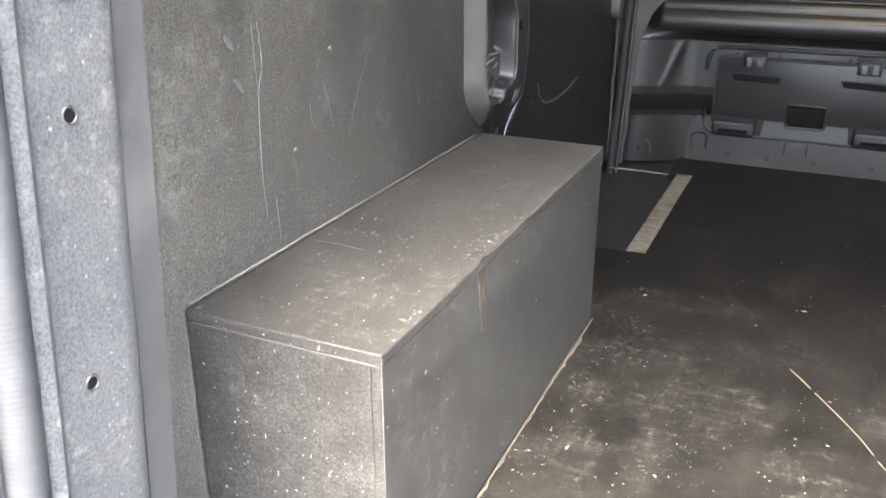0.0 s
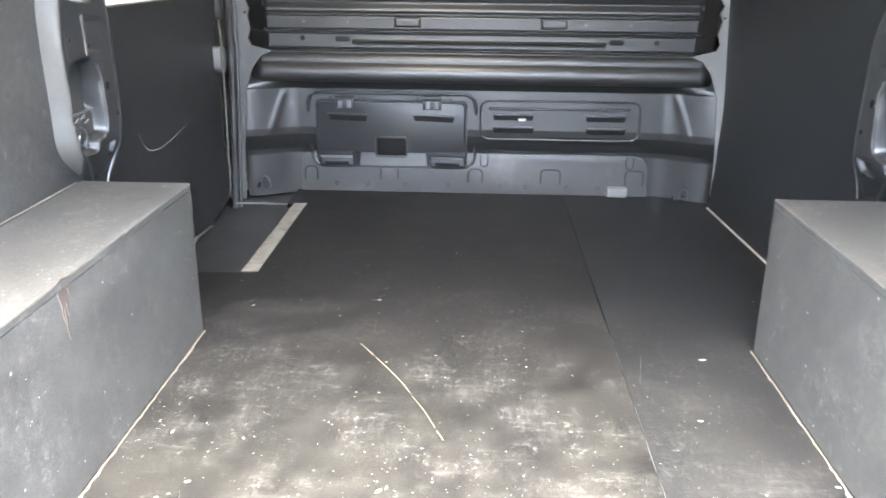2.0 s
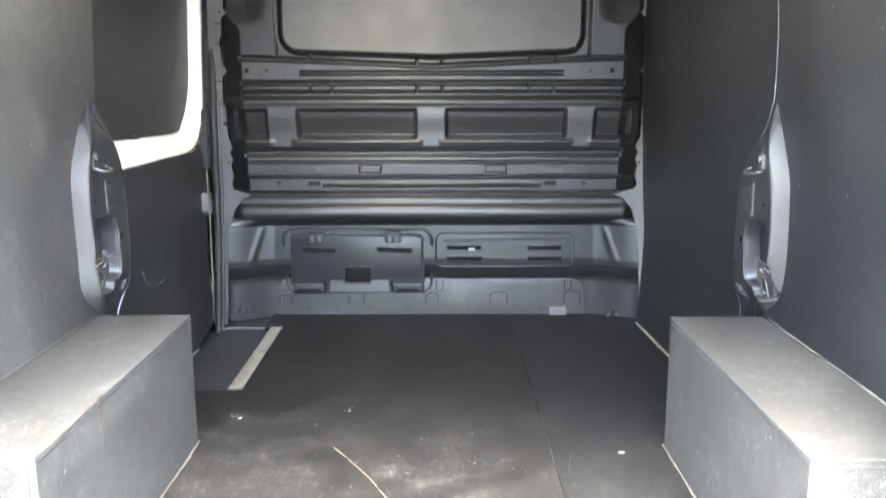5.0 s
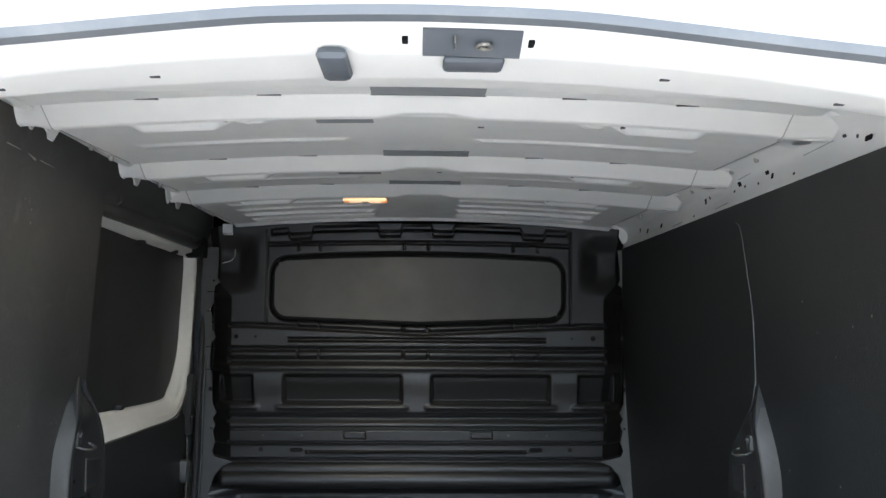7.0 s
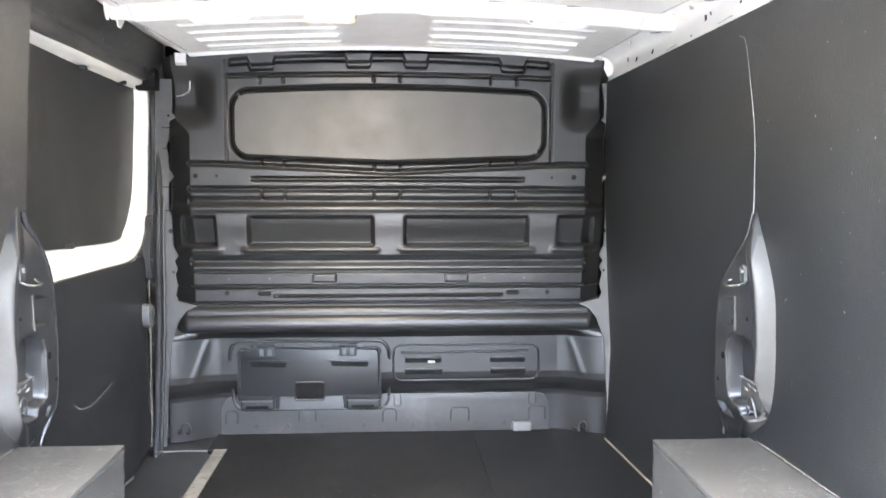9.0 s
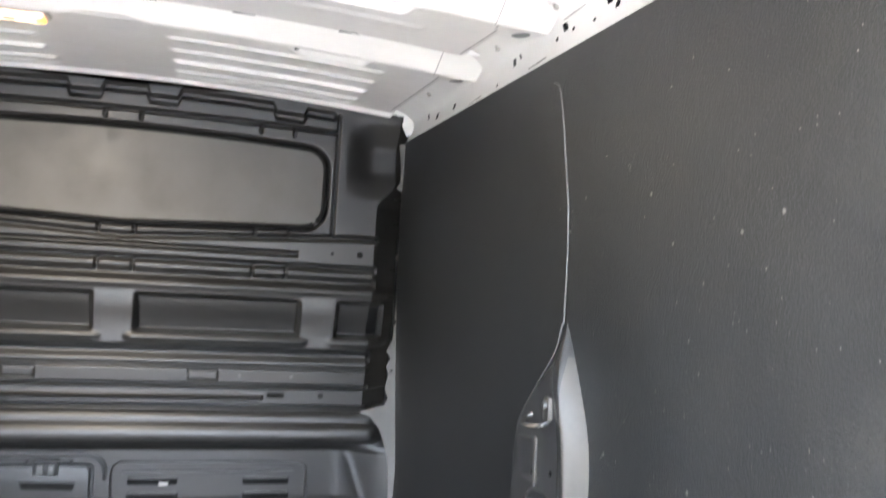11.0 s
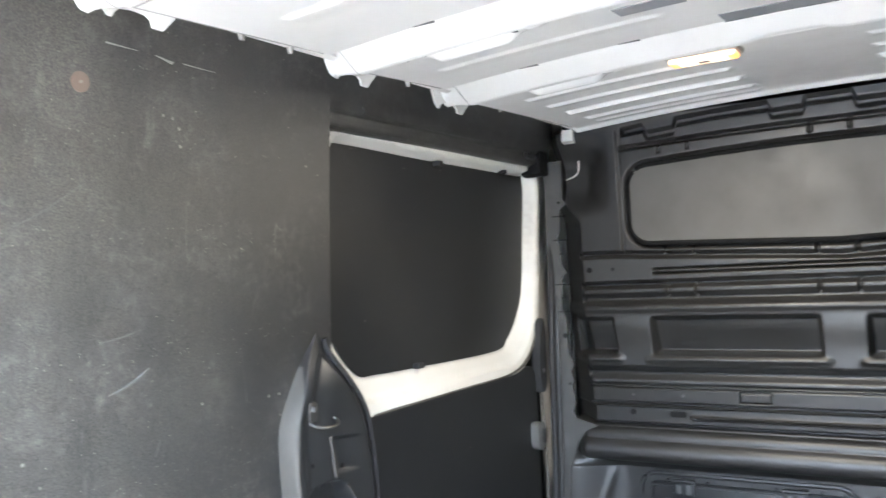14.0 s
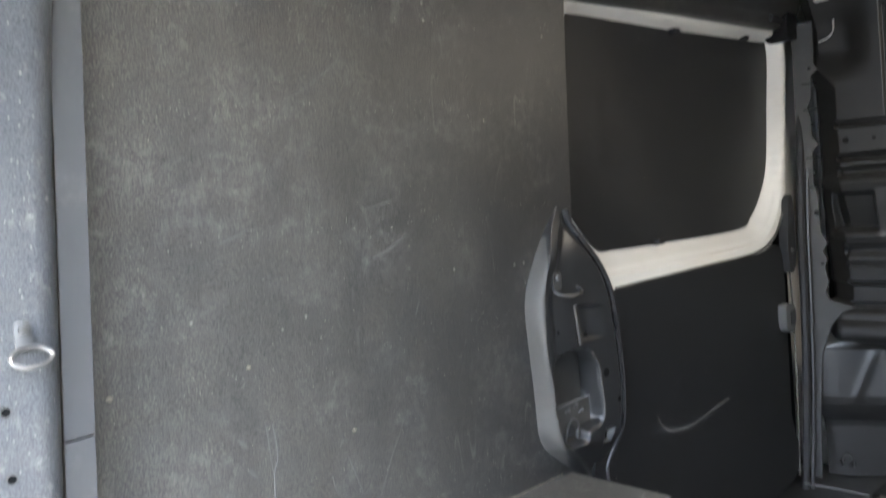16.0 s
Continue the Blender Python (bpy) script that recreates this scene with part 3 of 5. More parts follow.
for y, z, w, h, r in ((0.58, 1.300, 0.022, 0.010, 0.3), (0.62, 1.312, 0.008, 0.008, 0.5), (0.66, 1.322, 0.012, 0.006, 0.5), (0.972, 1.306, 0.010, 0.012, 0.15), (0.998, 1.314, 0.016, 0.018, 0.15),
                      (1.045, 1.302, 0.006, 0.006, 0.5), (1.155, 1.317, 0.016, 0.018, 0.15), (1.19, 1.308, 0.007, 0.007, 0.4), (1.125, 1.309, 0.007, 0.006, 0.4), (1.395, 1.312, 0.014, 0.036, 0.5), (1.362, 1.318, 0.006, 0.010, 0.5),
                      (1.80, 1.298, 0.012, 0.014, 0.2), (1.96, 1.300, 0.012, 0.016, 0.3), (2.06, 1.312, 0.012, 0.026, 0.5), (1.475, 1.285, 0.006, 0.006, 0.5), (0.86, 1.290, 0.008, 0.006, 0.5)):
    x, lean = on_rail(z)
    b = prism(round_rect(-w / 2, w / 2, -h / 2, h / 2, min(w, h) * r * 0.98, 3), "x", -0.0016, 0.001)
    bmesh.ops.transform(b, matrix=Matrix.Translation((x, y, z)) @ Matrix.Rotation(lean, 4, "Y"), verts=b.verts)
    part("punched_hole", b, M_SLIT if r > 0.4 else M_HOLE, rail_right)
for y0, y1, z in ((0.70, 0.82, 1.322), (1.06, 1.15, 1.332), (1.22, 1.30, 1.284), (1.58, 1.66, 1.282)):
    x, lean = on_rail(z)
    part("pressed_line", tube([(x - 0.0008, y0, z), (x - 0.0012, y1, z - 0.003)], 0.0012, 6), M_SEAM, rail_right)
for side, par, spots in ((1, rail_right, ((0.99, 0.742, 1.345), (1.135, 0.742, 1.345), (1.42, 0.742, 1.345), (1.93, 0.735, 1.348), (0.50, 0.735, 1.345))), (-1, rail_left, ((0.94, -0.687, 1.345), (1.05, -0.687, 1.345), (1.40, -0.687, 1.345), (1.80, -0.687, 1.345), (0.50, -0.687, 1.345)))):
    for y, x, z in spots:
        b = bmesh.new()
        bmesh.ops.create_cone(b, cap_ends=True, segments=12, radius1=0.0042, radius2=0.0068, depth=0.012, matrix=Matrix.Translation((x, y, z)))
        part("stud", b, M_CAP, par)

# rear header: rubber seal, latch pocket, striker, stop
ARCH_X, ARCH_Z = [0.0, 0.08, 0.16, 0.24, 0.33, 0.42, 0.50, 0.58, 0.62], [1.312, 1.311, 1.308, 1.301, 1.291, 1.281, 1.273, 1.261, 1.249]
arch = [(x, 0.068, float(np.interp(abs(x), ARCH_X, ARCH_Z))) for x in np.linspace(-0.62, 0.62, 23)]
arch = [(-0.668, 0.068, 0.0), (-0.668, 0.068, 0.6), (-0.666, 0.068, 1.12), (-0.655, 0.068, 1.19)] + arch + [(0.655, 0.068, 1.19), (0.666, 0.068, 1.12), (0.668, 0.068, 0.6), (0.668, 0.068, 0.0)]
seal = tagged(part("door_seal", add_tube(bmesh.new(), curve_points(arch, 4), 0.014, 8), M_SEAL), "grey rubber weather seal round the rear opening", "door seal", kind="structure")


def header_box(name, x0, x1, y0, y1, low, high, mat, parent=None, bevel=0.003, label=""):
    z = in_ceiling((x0 + x1) / 2, (y0 + y1) / 2)
    return part(name, box(x0, x1, y0, y1, z - low, z + high, bevel), mat, parent, label)


latch = tagged(new("door_latch"), "slate plastic latch pocket with a steel striker", "latch")
roof_slab("pocket", 0.004, 0.116, 0.099, 0.144, 0.002, M_DARKBLUE, latch, thick=0.006)
header_box("lip", 0.028, 0.100, 0.145, 0.186, 0.009, 0.002, M_DARKBLUE, latch, 0.006)
z = in_ceiling(0.07, 0.12)
b = bmesh.new()
add_tube(b, [(0.0735 + 0.008 * math.cos(a), 0.117 + 0.008 * math.sin(a), z - 0.006) for a in np.linspace(0, 2 * math.pi, 17)[:-1]], 0.0025, 8, closed=True)
part("striker_ring", b, M_ALU, latch, "bright steel ring")
part("striker_pin", box(0.039, 0.0415, 0.105, 0.127, z - 0.007, z + 0.003, 0.0008), M_ALU, latch)
stop = tagged(header_box("door_stop", -0.118, -0.081, 0.122, 0.212, 0.014, 0.004, M_DARKBLUE, None, 0.009), "slate grey rounded plastic stop on the header", "door stop")
for x in (-0.016, 0.127):
    header_box("header_hole", x - 0.0035, x + 0.0035, 0.112, 0.128, 0.0022, 0.003, M_HOLE, ceiling, 0.001)

# interior lamp
lamp = tagged(new("ceiling_lamp"), "lit amber interior lamp in the roof", "ceiling lamp")
z = in_ceiling(-0.16, 1.655)
part("housing", box(-0.232, -0.09, 1.628, 1.684, z - 0.008, z + 0.004, 0.004), M_CAP, lamp)
part("lens", box(-0.226, -0.097, 1.632, 1.680, z - 0.017, z - 0.007, 0.005), M_LAMP, lamp, "glowing amber lens")
part("lens_end", box(-0.2262, -0.206, 1.634, 1.678, z - 0.0174, z - 0.008, 0.004), M_AMBER, lamp, "deeper amber lens end")
part("lens_end", box(-0.117, -0.0968, 1.634, 1.678, z - 0.0174, z - 0.008, 0.004), M_AMBER, lamp, "deeper amber lens end")
part("switch", box(-0.172, -0.150, 1.648, 1.664, z - 0.0185, z - 0.014, 0.001), M_DARKBLUE, lamp)

# ---------------------------------------------------------------- rear posts
for side, nm in ((-1, "left"), (1, "right")):
    plan = [(0.700, 0.066), (0.672, 0.068), (0.661, 0.073), (0.655, 0.082), (0.657, 0.096), (0.668, 0.112), (0.668, 0.126), (0.6605, 0.1295), (0.656, 0.134), (0.655, 0.139), (0.658, 0.1435), (0.663, 0.148),
            (0.664, 0.156), (0.666, 0.206), (0.6685, 0.217), (0.675, 0.2265), (0.688, 0.235), (0.73, 0.244), (0.765, 0.252), (0.82, 0.262), (0.84, 0.262), (0.84, 0.080)]
    b = bmesh.new()
    zs = np.linspace(-0.02, 1.30, 24)
    rings = []
    for zz in zs:
        lean = 0.0 if zz < 1.0 else 0.05 * ((zz - 1.0) / 0.3) ** 2
        rings.append([b.verts.new((side * (u - lean), w + 0.09 * (zz - 0.6) * min(1, max(0, (w - 0.07) / 0.02)) * (0.072 < w < 0.3), zz)) for u, w in plan])
    for r, q in zip(rings, rings[1:]):
        for i in range(len(plan)):
            j = (i + 1) % len(plan)
            b.faces.new((r[i], r[j], q[j], q[i]))
    b.faces.new(rings[0]), b.faces.new(rings[-1])
    post = tagged(part("rear_post_" + nm, b, M_POST), "dusty grey painted metal rear door post", "door post", kind="structure")
    # grey strip that closes the gap between post and lining, in two lengths
    shear = Matrix(((1, 0, 0, 0), (0, 1, 0.085, -0.052), (0, 0, 1, 0), (0, 0, 0, 1)))
    for z0, z1 in ((0.005, 0.680), (0.683, 1.345)):
        b = prism([(side * 0.6868, 0.2385), (side * 0.692, 0.272), (side * 0.698, 0.2705), (side * 0.691, 0.241)], "z", z0, z1)
        bmesh.ops.transform(b, matrix=shear, verts=b.verts)
        part("cover_strip", b, M_TRIM, post, "flat grey cover strip")
    lip = [(side * 0.653, 0.110 + 0.09 * (zz - 0.6), zz) for zz in np.linspace(0.0, 1.16, 30)]
    part("ribbed_seal", add_tube(bmesh.new(), lip, 0.0125, 12), M_RIBBED, post, "ribbed grey rubber seal")
    for y, z in ((0.158, 0.422), (0.176, 0.595), (0.186, 0.665), (0.188, 0.731), (0.19, 1.04)):
        rim = [(side * 0.6638, y + 0.0052 * math.cos(q), z + 0.0052 * math.sin(q)) for q in np.linspace(0, 2 * math.pi, 17)[:-1]]
        part("hole_rim", add_tube(bmesh.new(), rim, 0.0009, 6, closed=True), M_STEEL, post)
    for y, z in ((0.158, 0.422), (0.176, 0.595), (0.186, 0.665), (0.188, 0.731), (0.19, 1.04)):
        part("hole", prism(circle(y, z, 0.0042, 14), "x", side * 0.670, side * 0.6642), M_HOLE, post)
    loop = tagged(new("tie_down_loop"), "steel lashing loop bolted to the rear post", "lashing loop", group="lashing loops")
    b = prism(round_rect(0.204, 0.220, 0.786, 0.817, 0.006), "x", side * 0.669, side * 0.662, 0.001)
    part("plate", b, M_FLANGE, loop)
    part("bolt", prism(circle(0.212, 0.808, 0.005, 12), "x", side * 0.663, side * 0.658, 0.0012), M_STEEL, loop)
    ring = [(side * (0.659 - 0.008 * (1 - math.sin(a))), 0.214 + 0.019 * math.cos(a), 0.781 + 0.009 * math.sin(a)) for a in np.linspace(0, 2 * math.pi, 21)[:-1]]
    part("ring", add_tube(bmesh.new(), ring, 0.0027, 8, closed=True), M_STEEL, loop)

# ---------------------------------------------------------------- bulkhead
PROFILE_Z = [0.0, 0.135, 0.155, 0.185, 0.210, 0.235, 0.365, 0.385, 0.40, 0.49, 0.505, 0.546, 0.552, 0.60, 0.63, 0.66, 0.83, 0.86, 0.98, 1.0, 1.25, 1.36]
PROFILE_Y = [2.404, 2.397, 2.390, 2.360, 2.343, 2.337, 2.338, 2.318, 2.306, 2.293, 2.291, 2.290, 2.277, 2.273, 2.270, 2.262, 2.258, 2.252, 2.244, 2.244, 2.238, 2.232]


def bulkhead_y(x, z):
    ax = np.abs(x)
    y = np.interp(z, PROFILE_Z, PROFILE_Y)
    # side cheeks of the lower half bow outwards towards the load bay
    low = 1 - smooth_step(0.36, 0.42, z)
    y = y - low * 0.07 * smooth_step(0.60, 0.78, ax)
    # the round roll across the middle
    def groove(zc, w, d, x0=-0.69, x1=0.69, soft=0):
        soft = soft or max(0.0015, 0.40 * w)
        return 1.5 * d * bandf(z, zc - w / 2, zc + w / 2, soft) * bandf(x, x0, x1, 0.004)

    bridges = bandf(x, -0.44, -0.362, 0.003) + bandf(x, -0.056, 0.034, 0.003) + bandf(x, 0.345, 0.435, 0.003)
    ends = sum(bandf(x, c - 0.004, c + 0.004, 0.002) for c in (-0.44, -0.362, -0.056, 0.034, 0.345, 0.435))
    vee = 0.980 - 0.029 * np.clip(1 - ax / 0.60, 0, 1)
    y = y + groove(vee, 0.013, 0.013, soft=0.0065) + groove(0.893, 0.014, 0.014, soft=0.007) + groove(0.853, 0.020, 0.013, soft=0.010)
    y = y + groove(0.874, 0.030, 0.009, soft=0.004) * ends + groove(vee + 0.018, 0.028, 0.009, -0.5, 0.5, 0.004) * ends
    y = y + groove(0.645, 0.024, 0.014, soft=0.012) + groove(0.612, 0.004, 0.005) + groove(0.603, 0.004, 0.005) + groove(0.556, 0.008, 0.010)
    y = y + groove(0.9335, 0.0045, 0.007, -0.475, 0.465, 0.0015) + groove(0.9215, 0.0045, 0.007, -0.475, 0.465, 0.0015)
    y = y - groove(0.5215, 0.011, 0.007, -0.405, 0.395, 0.002) + groove(0.5215, 0.003, 0.004, -0.395, 0.385, 0.0015)
    y = y + groove(0.495, 0.008, 0.012)
    y = y - 0.012 * np.exp(-((z - 0.828) / 0.013) ** 2)
    # the band with the panels swells a little towards the load bay
    y = y - 0.014 * np.exp(-((z - 0.785) / 0.052) ** 2)
    for x0, x1 in ((-0.72, -0.60), (-0.487, -0.062), (0.049, 0.479), (0.586, 0.72)):
        y = y + (0.020 + 0.026 * (0.808 - z) / 0.1) * bandf(x, x0, x1, 0.008) * smooth_step(0.694, 0.707, z) * (1 - smooth_step(0.790, 0.808, z))
        y = y - 0.009 * bandf(x, x0 - 0.02, x1 + 0.02, 0.014) * np.exp(-((z - 0.684) / 0.009) ** 2)
    for x0, x1 in ((-0.272, -0.19), (0.19, 0.272)):
        rim = bandf(x, x0, x1, 0.001) * bandf(z, 0.567, 0.598, 0.001) - bandf(x, x0 + 0.004, x1 - 0.004, 0.001) * bandf(z, 0.571, 0.594, 0.001)
        y = y + 0.005 * rim
    for c in (-0.555, 0.557):
        y = y + 0.010 * bandf(x, c - 0.004, c + 0.004, 0.002) * bandf(z, 0.985, 1.325, 0.003)
    # channel round the blanked window
    y = y + 0.012 * smooth_step(-0.020, -0.010, inside_distance(x, z, WINDOW))
    # upper ledge line and its notches
    y = y + groove(1.2835 - 0.012 * (ax / 0.6) ** 2, 0.011, 0.014, -0.552, 0.552)
    dip = sum(bandf(x, a, b, 0.006) for a, b in ((-0.475, -0.392), (-0.148, -0.066), (0.048, 0.127), (0.378, 0.462)))
    y = y + groove(1.338 - 0.024 * (ax / 0.6) ** 2 - 0.022 * dip, 0.019, 0.012, -0.54, 0.545, 0.0075)
    y = y + groove(1.270 - 0.012 * (ax / 0.6) ** 2, 0.026, 0.008, -0.55, 0.55, 0.004) * ends
    # dark pockets in the upper corners
    y = y + 0.045 * smooth_step(0.580, 0.670, ax) * bandf(z, 1.135, 1.280, 0.048)
    # diagonal crease of the lower cheeks
    y = y - 0.0035 * np.exp(-((ax - 0.70 + 0.35 * (z - 0.2)) / 0.012) ** 2) * bandf(z, 0.22, 0.36, 0.02)
    # side edge turns back towards the cab above the roll
    edge = 0.690 + 0.055 * smooth_step(1.07, 1.15, z)
    up = smooth_step(0.485, 0.50, z)
    y = y + up * 0.062 * np.clip((ax - edge + 0.012) / 0.055, 0, 1.5)
    return y


# outline of the blanked window
WINDOW = []
for cx, cz, a0 in ((0.469, 1.164, 0), (-0.474, 1.164, 90), (-0.474, 1.062, 180), (0.469, 1.062, 270)):
    for k in range(9):
        a = radians(a0 + 90 * k / 8)
        WINDOW.append((cx + 0.055 * math.cos(a), cz + 0.055 * math.sin(a)))
    if a0 == 0:
        WINDOW += [(x, 1.234 - 0.015 * (x / 0.462) ** 2) for x in np.linspace(0.40, -0.40, 9)]
    if a0 == 180:
        WINDOW += [(x, 0.990 + 0.017 * abs(x / 0.462)) for x in np.linspace(-0.40, 0.40, 9)]

xs = np.concatenate([np.linspace(-0.79, -0.66, 44), np.linspace(-0.656, 0.656, 470), np.linspace(0.66, 0.79, 44)])
zs = np.linspace(-0.01, 1.352, 580)
v, f = sheet(xs, zs, lambda x, z: (x, bulkhead_y(x, z), z))
cx = v[f].mean(1)
keep = (np.abs(cx[:, 0]) < np.where(cx[:, 2] > 1.12, 0.772, np.where(cx[:, 2] > 0.49, 0.765, 0.79))) & (cx[:, 2] < 1.352 - 0.03 * (cx[:, 0] / 0.6) ** 2 + 0.03)
bulkhead = tagged(mesh_object("bulkhead", v, f[keep], M_PLASTIC, angle=80), "black moulded plastic bulkhead with ribs, panels and roll", "bulkhead", kind="structure")
# the round roll across the middle, in two lobes with conical ends


def roll_y(x, z):
    a = 2.276 - np.sqrt(np.maximum(0.022 ** 2 - (z - 0.464) ** 2, 0))
    b = 2.264 - np.sqrt(np.maximum(0.031 ** 2 - (z - 0.428) ** 2, 0))
    a, b = np.where(np.abs(z - 0.464) < 0.022, a, 2.302), np.where(np.abs(z - 0.428) < 0.031, b, 2.302)
    both = -0.004 * np.log(np.exp(-a / 0.004) + np.exp(-b / 0.004) + np.exp(-2.302 / 0.004))
    return 2.302 - (2.302 - both) * smooth_step(0.755, 0.69, np.abs(x))


turn = 0.4425 + 0.0455 * np.cos(np.linspace(math.pi, 0, 90))
v, f = sheet(np.concatenate([np.linspace(-0.755, -0.68, 20), np.linspace(-0.66, 0.66, 30), np.linspace(0.68, 0.755, 20)]), turn, lambda x, z: (x, roll_y(x, z), z))
mesh_object("roll", v, f, M_PLASTIC, bulkhead, "round moulded roll", angle=179)
part("backing", box(-0.80, 0.80, 2.43, 2.442, -0.1, 1.40, 0), M_HOLE, bulkhead)


def on_bulkhead(x, z):
    return float(bulkhead_y(np.array(float(x)), np.array(float(z))))


# blanked window with its rubber
pane = part("window", prism(WINDOW, "y", 2.238, 2.250), M_BLANK, bulkhead, "grey blanked-off cab window")
part("window_rubber", add_tube(bmesh.new(), [(x, 2.246, z) for x, z in WINDOW], 0.0095, 10, closed=True), M_CHANNEL, pane)

# bolts and holes
for x, z, r in ((-0.66, 0.938, 0.008), (-0.59, 0.938, 0.005), (0.56, 0.935, 0.005), (0.638, 0.936, 0.009), (-0.569, 0.531, 0.008), (0.557, 0.529, 0.008)):
    y = on_bulkhead(x, z)
    part("bolt_hole", prism(circle(x, z, r, 14), "y", y - 0.0015, y + 0.004), M_HOLE, bulkhead)
for x in (-0.44, 0.432):
    y = on_bulkhead(x, 0.529)
    part("slot_hole", prism(round_rect(x - 0.024, x + 0.024, 0.521, 0.537, 0.0079), "y", y - 0.0015, y + 0.004), M_HOLE, bulkhead)
for x in (0.19, 0.33, -0.42, -0.56, 0.47):
    y = on_bulkhead(x, 0.583)
    part("screw", prism(circle(x, 0.583, 0.0045, 10), "y", y - 0.002, y + 0.003), M_FLANGE, bulkhead)

# load-through flap
flap = part("load_flap", prism(round_rect(-0.545, -0.035, 0.155, 0.330, 0.022), "y", 2.337, 2.322, 0.005), M_FLAP, bulkhead, "black plastic load-through flap")
part("flap_lower", prism(round_rect(-0.545, -0.035, 0.098, 0.160, 0.016), "y", 2.395, 2.372, 0.005), M_FLAP, flap)
v, f = sheet(np.linspace(-0.541, -0.039, 20), np.linspace(0, 1, 8), lambda x, t: (x, 2.322 + 0.05 * smooth_step(0, 1, t), 0.176 - 0.03 * t))
mesh_object("flap_bend", v, f, M_FLAP, flap)
ring_out = round_rect(-0.572, -0.008, 0.09, 0.352, 0.045)
part("flap_frame", add_tube(bmesh.new(), [(x, on_bulkhead(x, max(0.215, z)) - 0.002 + (0.05 if z < 0.17 else 0), z) for x, z in ring_out], 0.0065, 8, closed=True), M_PLASTIC, flap)
part("flap_rim", tube([(-0.536, 2.321, 0.19), (-0.536, 2.321, 0.30), (-0.527, 2.321, 0.321), (-0.50, 2.321, 0.325), (-0.08, 2.321, 0.325), (-0.053, 2.321, 0.321), (-0.044, 2.321, 0.30), (-0.044, 2.321, 0.19)], 0.0035), M_FLAP, flap)
for x in (-0.443, -0.153):
    h = part("hinge", box(x - 0.030, x + 0.030, 2.309, 2.324, 0.302, 0.342, 0.003), M_FLAP, flap)
    part("knuckle", tube([(x - 0.032, 2.312, 0.338), (x + 0.032, 2.312, 0.338)], 0.006), M_FLAP, h)
    for dx in (-0.014, 0.014):
        part("pin", box(x + dx - 0.007, x + dx + 0.007, 2.304, 2.312, 0.306, 0.330, 0.001), M_FLANGE, h)
    part("screw", prism(circle(x + 0.06, 0.336, 0.004, 8), "y", 2.320, 2.330), M_HOLE, flap)
    part("screw", prism(circle(x - 0.05, 0.336, 0.004, 8), "y", 2.320, 2.330), M_HOLE, flap)
for x0, x1 in ((-0.50, -0.37), (-0.216, -0.08)):
    part("grip_slot", prism([(x0, 0.281), (x0 + 0.006, 0.264), (x1 - 0.004, 0.260), (x1, 0.277)], "y", 2.3195, 2.33), M_HOLE, flap)
part("grip_lip", box(-0.505, -0.365, 2.318, 2.325, 0.283, 0.286, 0.001), M_FLAP, flap)
part("grip_lip", box(-0.220, -0.078, 2.318, 2.325, 0.281, 0.284, 0.001), M_FLAP, flap)
cat = part("flap_catch", box(-0.337, -0.243, 2.317, 2.328, 0.146, 0.203, 0.004), M_HOLE, flap, "gloss black catch")
part("catch_frame", add_tube(bmesh.new(), [(x, 2.317, z) for x, z in round_rect(-0.341, -0.239, 0.142, 0.207, 0.006, 3)], 0.003, 6, closed=True), M_PLASTIC, cat)
for x0, x1 in ((-0.541, -0.42), (-0.163, -0.04)):
    h = part("flap_foot", box(x0, x1, 2.345, 2.40, 0.098, 0.143, 0.008, 3), M_PLASTIC, flap)
    part("foot_lip", box(x0 + 0.004, x1 - 0.004, 2.333, 2.356, 0.130, 0.147, 0.006, 3), M_JOINT, h)
    part("foot_slot", box(x0 + 0.02, x1 - 0.02, 2.343, 2.350, 0.106, 0.116, 0.001), M_HOLE, h)
part("flap_panel", prism([(-0.405, 0.098), (-0.172, 0.098), (-0.180, 0.158), (-0.398, 0.160)], "y", 2.374, 2.366, 0.002), M_FLANGE, flap)

for x0, x1 in ((-0.5445, -0.420), (-0.163, -0.0355)):
    part("flap_leg", box(x0, x1, 2.3225, 2.360, 0.140, 0.185, 0.006, 3), M_FLAP, flap)

# blank panel with four vents
vent = part("vent_panel", add_tube(bmesh.new(), [(x, 2.333, z) for x, z in round_rect(0.008, 0.535, 0.205, 0.333, 0.03)], 0.0038, 8, closed=True), M_PLASTIC, bulkhead)
part("vent_bead", tube([(0.035, 2.334, 0.306), (0.50, 2.334, 0.309)], 0.005), M_PLASTIC, vent)
for x0, x1, z in ((0.05, 0.182, 0.279), (0.05, 0.185, 0.237), (0.358, 0.487, 0.278), (0.360, 0.489, 0.236)):
    s = part("vent_slot", prism(round_rect(x0, x1, z - 0.010, z + 0.010, 0.006, 3), "y", 2.3335, 2.338), M_HOLE, vent)
    part("louvre", box(x0 + 0.004, x1 - 0.004, 2.329, 2.336, z + 0.006, z + 0.012, 0.002), M_PLASTIC, s)
part("bright_clip", box(0.133, 0.158, 2.328, 2.335, 0.268, 0.277, 0.002), M_CAP, vent, "small white clip")

